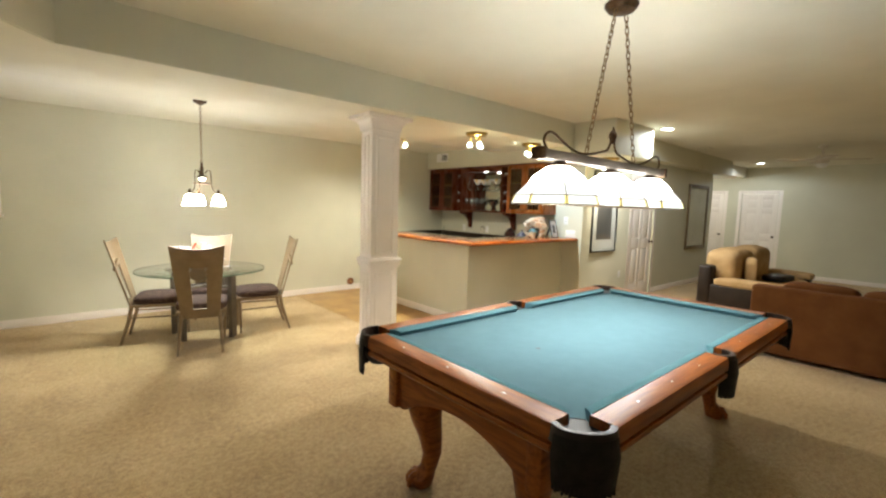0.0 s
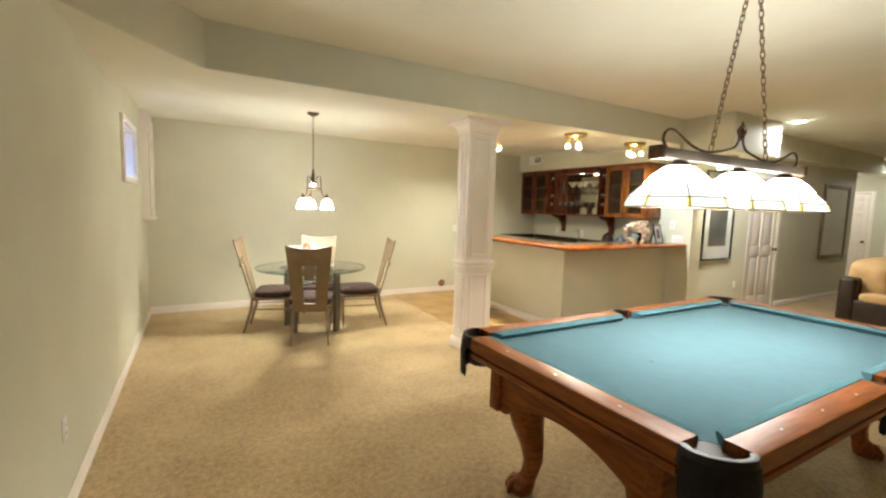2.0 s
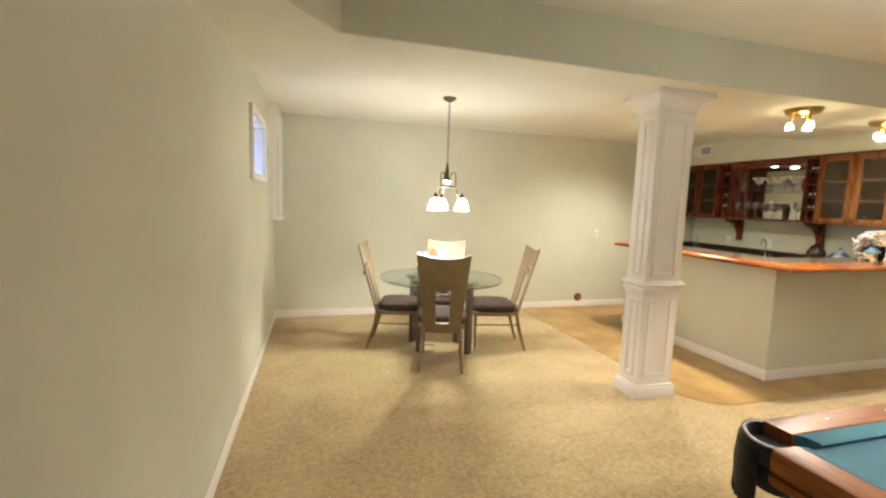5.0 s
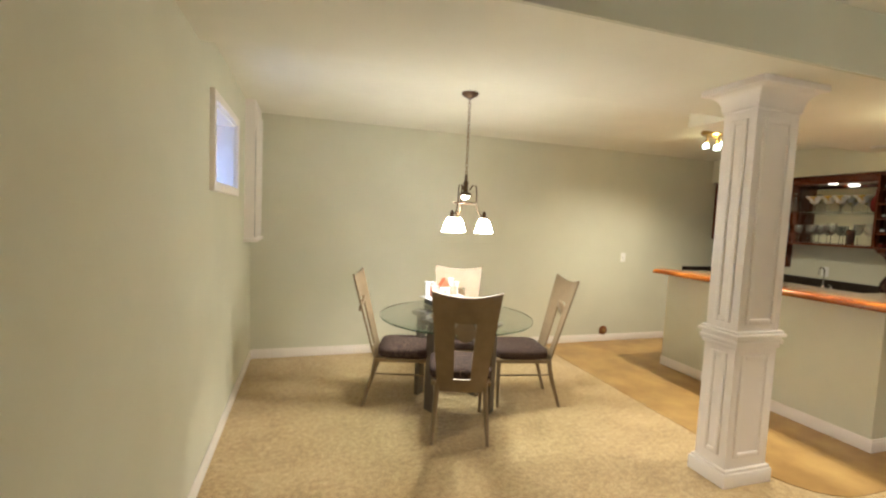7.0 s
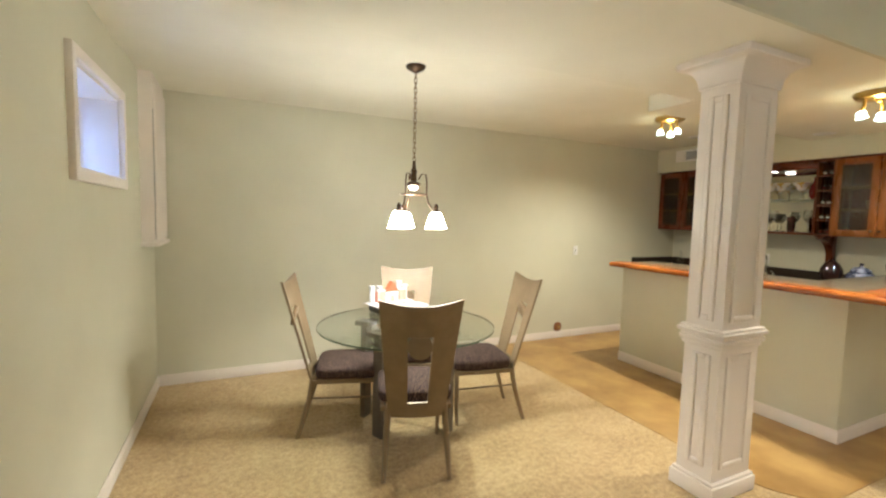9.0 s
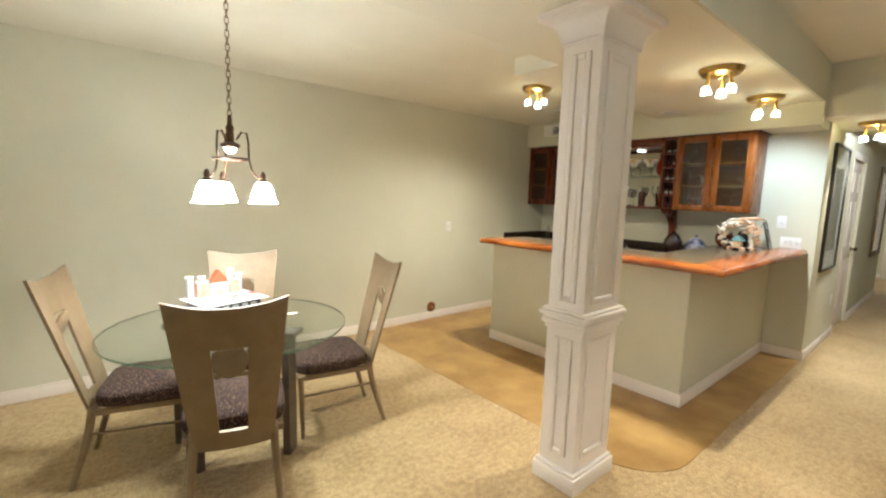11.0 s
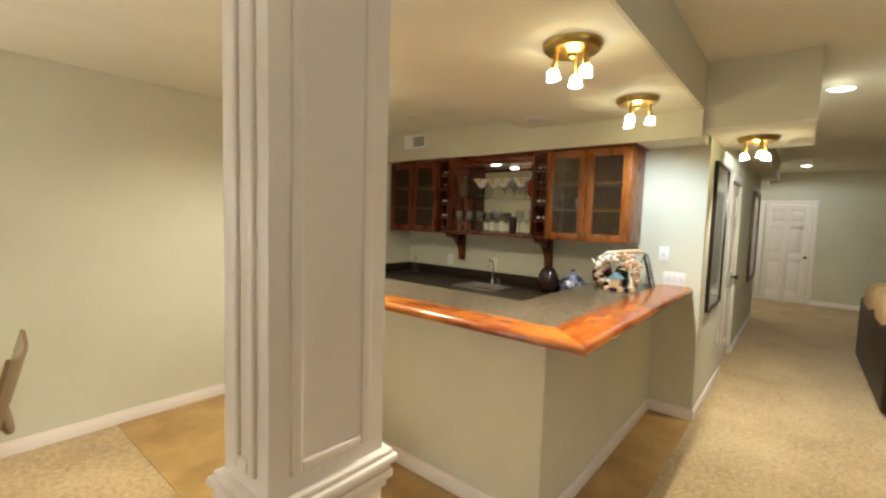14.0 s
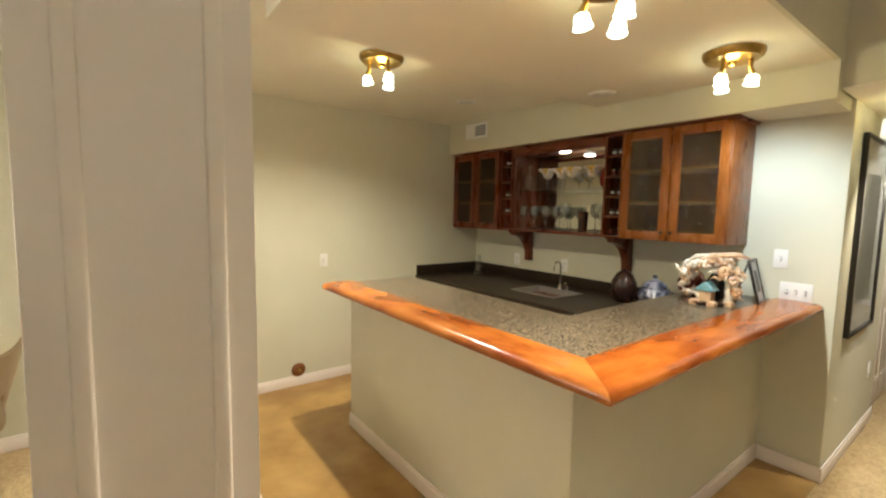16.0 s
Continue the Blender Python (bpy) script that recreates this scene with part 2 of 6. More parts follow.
M = {
    "wall": material("sage_wall_paint", (0.605, 0.585, 0.452), 0.75, second=(0.645, 0.622, 0.485), scale=1.5, bump=0.06, bump_scale=220),
    "ceiling": material("ceiling_paint", (0.77, 0.735, 0.61), 0.85, second=(0.81, 0.775, 0.65), scale=2, bump=0.1, bump_scale=160),
    "trim": material("white_trim_paint", (0.84, 0.768, 0.697), 0.38, second=(0.855, 0.787, 0.717), scale=3, bump=0.02, bump_scale=40),
    "carpet": carpet_material(),
    "vinyl": material("gold_marbled_vinyl", (0.30, 0.165, 0.045), 0.36, second=(0.47, 0.30, 0.105), scale=3.6, detail=12, low=0.33, high=0.68, bump=0.05, bump_scale=60),
    "oak": material("red_brown_oak", (0.180, 0.050, 0.008), 0.36, second=(0.32, 0.098, 0.017), scale=6, stretch=(1, 9, 9), detail=5, bump=0.03, bump_scale=30),
    "oak_y": material("red_brown_oak_lengthwise", (0.180, 0.050, 0.008), 0.36, second=(0.32, 0.098, 0.017), scale=6, stretch=(9, 1, 9), detail=5, bump=0.03, bump_scale=30),
    "felt": material("teal_felt", (0.092, 0.164, 0.194), 0.95, second=(0.099, 0.175, 0.206), scale=14, bump=0.15, bump_scale=400),
    "rail_felt": material("teal_rail_felt", (0.080, 0.172, 0.200), 0.95, second=(0.09, 0.185, 0.215), scale=14, bump=0.15, bump_scale=400),
    "black_leather": material("black_leather", (0.012, 0.010, 0.009), 0.5, second=(0.02, 0.017, 0.015), scale=20, bump=0.25, bump_scale=90),
    "pearl": material("pearl_inlay", (0.8, 0.78, 0.7), 0.2),
    "bronze": material("dark_bronze", (0.06, 0.035, 0.02), 0.4, 0.85, second=(0.12, 0.07, 0.035), scale=30, bump=0.1, bump_scale=80),
    "brass": material("aged_brass", (0.36, 0.23, 0.06), 0.3, 0.95, second=(0.50, 0.34, 0.11), scale=25, bump=0.03),
    "chrome": material("chrome", (0.75, 0.75, 0.75), 0.12, 1.0),
    "chair_metal": material("champagne_metal_paint", (0.225, 0.158, 0.088), 0.42, 0.15, second=(0.265, 0.19, 0.11), scale=12, bump=0.03, bump_scale=200),
    "table_metal": material("dark_taupe_metal", (0.12, 0.10, 0.08), 0.4, 0.4, second=(0.15, 0.125, 0.10), scale=12, bump=0.03, bump_scale=200),
    "seat": material("woven_seat_fabric", (0.030, 0.013, 0.010), 0.9, second=(0.25, 0.15, 0.10), scale=150, detail=2, low=0.54, high=0.68, bump=0.5, bump_scale=120),
    "glass": pane_material("clear_glass", (0.97, 0.98, 0.97)),
    "rim_glass": glass("green_glass_edge", (0.35, 0.62, 0.54)),
    "table_glass": pane_material("greenish_table_glass", (0.95, 0.985, 0.97)),
    "ripple": pane_material("rippled_cabinet_glass", (0.68, 0.58, 0.43), 0.06, 0.03, 1.0),
    "maple": material("pale_shelf_wood", (0.42, 0.23, 0.075), 0.4, second=(0.52, 0.30, 0.10), scale=6, stretch=(5, 0.8, 5), detail=4),
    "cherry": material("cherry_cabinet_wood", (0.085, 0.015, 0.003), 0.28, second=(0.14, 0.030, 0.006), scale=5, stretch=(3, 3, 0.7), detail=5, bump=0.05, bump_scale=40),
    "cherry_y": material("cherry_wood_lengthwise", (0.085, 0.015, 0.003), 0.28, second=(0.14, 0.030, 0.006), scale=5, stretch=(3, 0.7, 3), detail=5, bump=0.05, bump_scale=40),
    # Same grain as cherry with a lighter base, on the right-hand cabinet only.
    "cherry_light": material("cherry_cabinet_wood_lighter", (0.19, 0.053, 0.008), 0.28, second=(0.27, 0.083, 0.013), scale=5, stretch=(3, 3, 0.7), detail=5, bump=0.05, bump_scale=40),
    "bar_wood": material("polished_orange_bar_wood", (0.20, 0.040, 0.006), 0.22, second=(0.52, 0.185, 0.032), scale=3.6, stretch=(2.5, 1, 2), detail=5, low=0.3, high=0.72, bump=0.02, bump_scale=20),
    "bar_wood_x": material("polished_orange_bar_wood_return", (0.20, 0.040, 0.006), 0.18, second=(0.46, 0.14, 0.022), scale=3.6, stretch=(1, 2.5, 2), detail=5, low=0.3, high=0.72, bump=0.02, bump_scale=20),
    "granite": material("speckled_granite", (0.050, 0.038, 0.025), 0.25, second=(0.20, 0.162, 0.112), scale=105, detail=3, low=0.38, high=0.62),
    "dark_top": material("dark_speckled_worktop", (0.020, 0.013, 0.008), 0.33, second=(0.055, 0.038, 0.024), scale=120, detail=2, low=0.45, high=0.7),
    "suede": material("brown_suede", (0.105, 0.040, 0.012), 0.9, second=(0.14, 0.056, 0.018), scale=5, bump=0.2, bump_scale=150),
    "tan": material("tan_cushion_fabric", (0.42, 0.27, 0.12), 0.9, second=(0.52, 0.35, 0.18), scale=6, bump=0.3, bump_scale=70),
    "leather": material("dark_brown_leather", (0.014, 0.008, 0.005), 0.42, second=(0.026, 0.014, 0.008), scale=8, bump=0.2, bump_scale=60),
    "plastic": material("white_plastic", (0.80, 0.78, 0.74), 0.35),
    "slot": material("dark_slot", (0.02, 0.02, 0.02), 0.6),
    "paper": material("white_paper", (0.62, 0.62, 0.62), 0.7, second=(0.55, 0.55, 0.55), scale=20),
    "orange_print": material("orange_print", (0.44, 0.08, 0.03), 0.6),
    "pink_print": material("pink_print", (0.52, 0.20, 0.14), 0.6, second=(0.58, 0.30, 0.23), scale=40),
    "pale_green_print": material("pale_green_print", (0.50, 0.60, 0.36), 0.6, second=(0.66, 0.68, 0.5), scale=40),
    "grey_print": material("grey_print", (0.35, 0.36, 0.36), 0.6),
    "mat": material("silver_mat_board", (0.66, 0.65, 0.61), 0.6, second=(0.72, 0.71, 0.67), scale=4),
    "dark_photo": material("dark_photograph", (0.05, 0.05, 0.05), 0.5, second=(0.16, 0.15, 0.14), scale=3, stretch=(1, 1, 0.6)),
    "cream_art": material("cream_art_print", (0.50, 0.44, 0.30), 0.6, second=(0.62, 0.56, 0.42), scale=3),
    "black_frame": material("black_frame_lacquer", (0.015, 0.012, 0.010), 0.3),
    "gold_frame": material("bronze_frame_gilding", (0.10, 0.065, 0.03), 0.4, 0.5, second=(0.18, 0.12, 0.05), scale=20),
    "shade": glow("lit_frosted_glass", (1.0, 0.95, 0.84), 74.0, (0.95, 0.95, 0.93), 0.65),
    "pool_shade": glow("lit_opal_panel", (1.0, 0.945, 0.84), 15.0, (0.92, 0.92, 0.9), 0.5),
    "pool_skirt": glow("lit_opal_border", (0.97, 0.97, 0.90), 0.42, (0.8, 0.8, 0.78), 0.12),
    "cup": glow("lit_frosted_cup", (0.72, 0.95, 0.78), 2.4),
    "bulb": glow("lit_bulb_face", (0.95, 1.0, 0.95), 6.0),
    "amber": glow("lit_amber_tile", (0.85, 0.80, 0.35), 0.30, (0.75, 0.65, 0.30)),
    "lead": material("leaded_came", (0.16, 0.11, 0.06), 0.5, 0.3),
    "concrete": material("pale_window_well", (0.62, 0.64, 0.66), 0.8, second=(0.7, 0.72, 0.74), scale=4),
    "ceramic": material("grey_blue_glazed_ceramic", (0.05, 0.052, 0.075), 0.15, second=(0.28, 0.27, 0.31), scale=18, low=0.45, high=0.6),
    "brown_vase": material("brown_lacquer", (0.03, 0.012, 0.008), 0.15, second=(0.22, 0.07, 0.035), scale=6, low=0.5, high=0.7),
    "red_brown": material("red_brown_glaze", (0.10, 0.018, 0.008), 0.15, second=(0.20, 0.05, 0.018), scale=9, low=0.45, high=0.6),
    "red_glass": material("deep_red_glass", (0.18, 0.010, 0.008), 0.08),
    "antique": material("antique_brass", (0.17, 0.105, 0.045), 0.45, 0.7, second=(0.26, 0.17, 0.08), scale=40),
    "shell": material("seashell", (0.60, 0.42, 0.26), 0.35, second=(0.26, 0.11, 0.04), scale=14, low=0.45, high=0.7, bump=0.3, bump_scale=40),
    "shell_white": material("white_seashell", (0.82, 0.78, 0.70), 0.35, second=(0.62, 0.50, 0.36), scale=14, bump=0.3, bump_scale=40),
    "teal_glass": material("teal_pot_glaze", (0.10, 0.24, 0.27), 0.2, second=(0.2, 0.36, 0.38), scale=20),
    "crystal": pane_material("crystal", (0.93, 0.94, 0.95), 0.11, 0.03),
    "painted_glass": material("painted_white_glass", (0.80, 0.78, 0.74), 0.25, second=(0.62, 0.42, 0.10), scale=22, low=0.55, high=0.62),
    "mirror": material("tinted_mirror", (0.40, 0.39, 0.35), 0.02, 1.0),
    "copper": material("copper_flange", (0.30, 0.13, 0.05), 0.45, 0.6, second=(0.2, 0.08, 0.03), scale=30),
    "steel": material("brushed_steel", (0.60, 0.60, 0.60), 0.40, 1.0),
    "fan": material("ivory_fan_paint", (0.60, 0.53, 0.42), 0.5),
}

for key, level in (("black_leather", 0.15), ("cherry", 0.28), ("cherry_y", 0.28), ("cherry_light", 0.28), ("trim", 0.3), ("felt", 0.05), ("rail_felt", 0.05), ("carpet", 0.1), ("dark_top", 0.18), ("wall", 0.2), ("ceiling", 0.1), ("suede", 0.1), ("tan", 0.1), ("leather", 0.3), ("oak", 0.18), ("oak_y", 0.18)):
    M[key].node_tree.nodes["Principled BSDF"].inputs["Specular IOR Level"].default_value = level

# ---- helpers of this scene ----


def link(name, bm, mat, smooth=True):
    bmesh.ops.recalc_face_normals(bm, faces=bm.faces)
    me = bpy.data.meshes.new(name)
    bm.to_mesh(me)
    bm.free()
    if smooth:
        for p in me.polygons:
            p.use_smooth = True
        me.set_sharp_from_angle(angle=radians(38))
    me.materials.append(M[mat])
    return new(name, me)


def part(name, bm, mat, parent, label=""):
    ob = link(name, bm, mat)
    ob.parent = parent
    return tagged(ob, label)


def structure(name, bm, mat, label, category=""):
    return tagged(link(name, bm, mat), label, category or name.split("_")[0], kind="structure")


def thing(name, at, label, category, group="", turn=0):
    ob = new(name)
    ob.empty_display_size = 0.1
    ob.matrix_basis = pose(*at, 0, 0, turn)
    return tagged(ob, label, category, group)


def box(bm, x0, x1, y0, y1, z0, z1, bevel=0.0, m=None, segments=2):
    vs = bmesh.ops.create_cube(bm, size=1)["verts"]
    c = Vector(((x0 + x1) / 2, (y0 + y1) / 2, (z0 + z1) / 2))
    for v in vs:
        v.co = Vector((v.co.x * (x1 - x0), v.co.y * (y1 - y0), v.co.z * (z1 - z0))) + c
        if m:
            v.co = m @ v.co
    if bevel:
        es = {e for v in vs for e in v.link_edges}
        bmesh.ops.bevel(bm, geom=list(es), offset=bevel, segments=segments, affect="EDGES", profile=0.5)
    return bm


def cube(*a, **k):
    return box(bmesh.new(), *a, **k)


def lathe(bm, profile, at=(0, 0, 0), segs=24, m=None, cap=True, squash=1.0):
    """profile: (radius, height) from the bottom up."""
    rings = []
    for r, z in profile:
        ring = []
        for i in range(segs):
            a = 2 * math.pi * i / segs
            p = Vector((r * math.cos(a), r * math.sin(a) * squash, z))
            p = (m @ p if m else p) + Vector(at)
            ring.append(bm.verts.new(p))
        rings.append(ring)
    for lo, hi in zip(rings, rings[1:]):
        for i in range(segs):
            bm.faces.new((lo[i], lo[(i + 1) % segs], hi[(i + 1) % segs], hi[i]))
    if cap:
        bm.faces.new(rings[0][::-1])
        bm.faces.new(rings[-1])
    return bm


def turned(profile, at=(0, 0, 0), segs=24, **k):
    return lathe(bmesh.new(), profile, at, segs, **k)


def tube(bm, points, radius, segs=8, closed=False):
    """A round bar along points; radius is one number or one for each point."""
    pts = [Vector(p) for p in points]
    rs = radius if isinstance(radius, (list, tuple)) else [radius] * len(pts)
    rings, up = [], None
    for i, p in enumerate(pts):
        a = pts[(i - 1) % len(pts)] if closed or i else p
        b = pts[(i + 1) % len(pts)] if closed or i < len(pts) - 1 else p
        d = (b - a).normalized()
        if up is None:
            up = Vector((0, 0, 1)) if abs(d.z) < 0.9 else Vector((1, 0, 0))
        s = d.cross(up).normalized()
        up = s.cross(d).normalized()
        rings.append([bm.verts.new(p + rs[i] * (math.cos(2 * math.pi * k / segs) * s + math.sin(2 * math.pi * k / segs) * up)) for k in range(segs)])
    pairs = list(zip(rings, rings[1:])) + ([(rings[-1], rings[0])] if closed else [])
    for lo, hi in pairs:
        for k in range(segs):
            bm.faces.new((lo[k], lo[(k + 1) % segs], hi[(k + 1) % segs], hi[k]))
    if not closed:
        bm.faces.new(rings[0][::-1])
        bm.faces.new(rings[-1])
    return bm


def bar_of(points, radius, **k):
    return tube(bmesh.new(), points, radius, **k)


def prism(bm, outline, z0, z1, m=None):
    """An outline in x and y, drawn up from z0 to z1."""
    lo = [bm.verts.new((m @ Vector((x, y, z0))) if m else (x, y, z0)) for x, y in outline]
    hi = [bm.verts.new((m @ Vector((x, y, z1))) if m else (x, y, z1)) for x, y in outline]
    bm.faces.new(lo[::-1])
    bm.faces.new(hi)
    for i in range(len(outline)):
        j = (i + 1) % len(outline)
        bm.faces.new((lo[i], lo[j], hi[j], hi[i]))
    return bm


def cushion(bm, x0, x1, y0, y1, z0, z1, puff=0.03, n=8):
    """A stuffed block with rounded corners and crowned faces."""
    bmesh.ops.create_cube(bm, size=2)
    bmesh.ops.subdivide_edges(bm, edges=bm.edges[:], cuts=n, use_grid_fill=True)
    c = Vector(((x0 + x1) / 2, (y0 + y1) / 2, (z0 + z1) / 2))
    h = Vector(((x1 - x0) / 2, (y1 - y0) / 2, (z1 - z0) / 2))
    for v in bm.verts:
        p = v.co.copy()
        q = Vector([math.copysign(abs(t) ** 1.0, t) for t in p])
        f = (abs(q.x) ** 6 + abs(q.y) ** 6 + abs(q.z) ** 6) ** (1 / 6)
        q = q / f * max(abs(p.x), abs(p.y), abs(p.z))
        bulge = puff * (1 - min(1, q.x ** 2)) * (1 - min(1, q.y ** 2)) * q.z
        v.co = c + Vector((q.x * h.x, q.y * h.y, q.z * h.z + bulge))
    return bm


def dome(segments, radius, z0, height):
    return [(radius * math.cos(i / segments * math.pi / 2) + 1e-4, z0 + height * math.sin(i / segments * math.pi / 2)) for i in range(segments + 1)]


# ---- the rooms ----
WX, FY, BX, HY = -0.65, 6.67, 5.74, 3.5
EAST, SOUTH, TOP, LOW, HIGH = 13.4, -3.0, 2.70, 2.38, 2.50

bm = cube(WX - 0.25, EAST + 0.2, SOUTH - 0.2, FY + 0.2, -0.15, 0.0)
structure("floor", bm, "carpet", "beige gold cut-pile carpet with worn tracks")
outline = [(2.70, FY), (2.70, 3.92)]
outline += [(3.06 - 0.36 * math.cos(a * math.pi / 12), 3.86 - 0.36 * math.sin(a * math.pi / 12)) for a in range(0, 7)]
outline += [(BX + 0.02, 3.50), (BX + 0.02, FY)]
structure("floor_vinyl", prism(bmesh.new(), outline[::-1], 0.0005, 0.005), "vinyl", "gold-brown marbled sheet vinyl round the bar", "floor")

# west wall with its two high windows
WIN = ((0.88, 1.708), (4.775, 5.603))
WZ0, WZ1 = 1.685, 2.16
bm = bmesh.new()
ys = [SOUTH - 0.2, WIN[0][0], WIN[0][1], WIN[1][0], WIN[1][1], FY + 0.2]
for i in range(5):
    if i % 2 == 0:
        box(bm, WX - 0.25, WX, ys[i], ys[i + 1], 0, TOP)
    else:
        box(bm, WX - 0.25, WX, ys[i], ys[i + 1], 0, WZ0)
        box(bm, WX - 0.25, WX, ys[i], ys[i + 1], WZ1, TOP)
structure("wall_west", bm, "wall", "sage green painted wall with two high basement windows", "wall")
structure("wall_north", cube(WX, BX + 0.15, FY, FY + 0.2, 0, TOP), "wall", "sage green painted dining wall", "wall")
structure("wall_bar_back", cube(BX, BX + 0.15, HY + 0.15, FY, 0, TOP), "wall", "sage green painted wall behind the bar", "wall")
D0, D1 = 7.27, 8.13
bm = cube(BX, D0, HY, HY + 0.15, 0, TOP)
box(bm, D1, 11.03, HY, HY + 0.15, 0, TOP)
box(bm, D0, D1, HY, HY + 0.15, 2.06, TOP)
structure("wall_hall", bm, "wall", "sage green painted hall wall with a door", "wall")
E0, E1 = 2.76, 3.54
G0, G1 = 3.95, 4.73
bm = cube(EAST, EAST + 0.2, SOUTH, E0, 0, TOP)
box(bm, EAST, EAST + 0.2, E1, G0, 0, TOP)
box(bm, EAST, EAST + 0.2, G1, 6.2, 0, TOP)
box(bm, EAST, EAST + 0.2, E0, E1, 2.05, TOP)
box(bm, EAST, EAST + 0.2, G0, G1, 2.05, TOP)
structure("wall_east", bm, "wall", "sage green painted far wall with white doors", "wall")
# Unseen wall added behind the camera to close the room for bounced light.
structure("wall_south", cube(WX, EAST + 0.2, SOUTH - 0.2, SOUTH, 0, TOP), "wall", "unseen plain sage green wall closing off the room", "wall")
bm = cube(10.88, 11.03, HY + 0.15, 6.0, 0, TOP)
box(bm, 10.88, EAST, 6.0, 6.2, 0, TOP)
structure("wall_corridor", bm, "wall", "sage green painted side corridor walls", "wall")

# ceilings
structure("ceiling", cube(WX, EAST, SOUTH, HY, TOP, TOP + 0.15), "ceiling", "cream painted plasterboard ceiling", "ceiling")
structure("ceiling_chamfer", prism(bmesh.new(), [(WX, 2.71), (-0.04, HY + 0.02), (WX, HY + 0.02)], LOW, TOP), "ceiling", "lower cream ceiling cut off on the diagonal", "ceiling")
bm = cube(WX, BX, HY + 0.02, 4.48, LOW, TOP)
structure("ceiling_beam", bm, "ceiling", "cream underside of the dropped beam", "ceiling")
structure("ceiling_bar", cube(2.95, BX, 4.48, 4.87, LOW, TOP), "ceiling", "lower cream ceiling over the bar", "ceiling")
bm = prism(bmesh.new(), [(WX, 4.48), (2.95, 4.48), (2.95, 4.87), (BX, 4.87), (BX, FY), (WX, FY)], HIGH, TOP)
structure("ceiling_dining", bm, "ceiling", "lower cream ceiling over dining area and bar", "ceiling")
structure("ceiling_corridor", cube(11.03, EAST, HY, 6.0, 2.45, TOP), "ceiling", "cream corridor ceiling", "ceiling")
bm = cube(-0.02, 5.40, HY, HY + 0.02, LOW, TOP)
prism(bm, [(WX, 2.68), (-0.02, HY), (-0.02, HY + 0.02), (-0.04, HY + 0.02), (WX, 2.71)], LOW, TOP)
structure("trim_ceiling_step", bm, "wall", "sage green painted face of the ceiling step", "bulkhead")
structure("trim_bar_soffit", box(cube(5.32, BX, HY + 0.02, 4.87, 2.19, LOW), 5.32, BX, 4.87, FY, 2.19, HIGH), "wall", "sage green painted soffit above the bar cabinets", "bulkhead")
structure("trim_bulkhead", box(cube(5.40, 6.50, 2.89, HY, 2.256, TOP), 5.32, 5.40, HY - 0.002, HY + 0.02, 2.19, LOW), "wall", "sage green boxed bulkhead over the hall", "bulkhead")
structure("ceiling_bulkhead", cube(5.402, 6.498, 2.892, HY, 2.25, 2.256), "ceiling", "cream underside of the hall bulkhead", "ceiling")
structure("trim_hall_soffit", cube(6.50, 11.5, 3.28, HY, 2.38, TOP), "wall", "sage green soffit along the hall wall", "bulkhead")

# baseboards


def skirting(name, x0, x1, y0, y1, h=0.095):
    bm = cube(x0, x1, y0, y1, 0, h - 0.018, 0.002)
    dx, dy = x1 - x0, y1 - y0
    if dx > dy:
        box(bm, x0, x1, y0 + 0.003, y1 - 0.003, h - 0.02, h, 0.004)
    else:
        box(bm, x0 + 0.003, x1 - 0.003, y0, y1, h - 0.02, h, 0.004)
    return structure(name, bm, "trim", "white painted moulded baseboard", "baseboard")


skirting("baseboard_west", WX, WX + 0.016, SOUTH, FY)
skirting("baseboard_north", WX + 0.016, 5.0, FY - 0.016, FY)
skirting("baseboard_hall_a", BX - 0.016, 7.19, HY - 0.016, HY)
skirting("baseboard_hall_b", 8.21, 11.03, HY - 0.016, HY)
skirting("baseboard_east_a", EAST - 0.016, EAST, SOUTH, 2.68)
skirting("baseboard_east_b", EAST - 0.016, EAST, 3.62, 3.86)
skirting("baseboard_bar_end", BX - 0.016, BX, HY, 3.83)

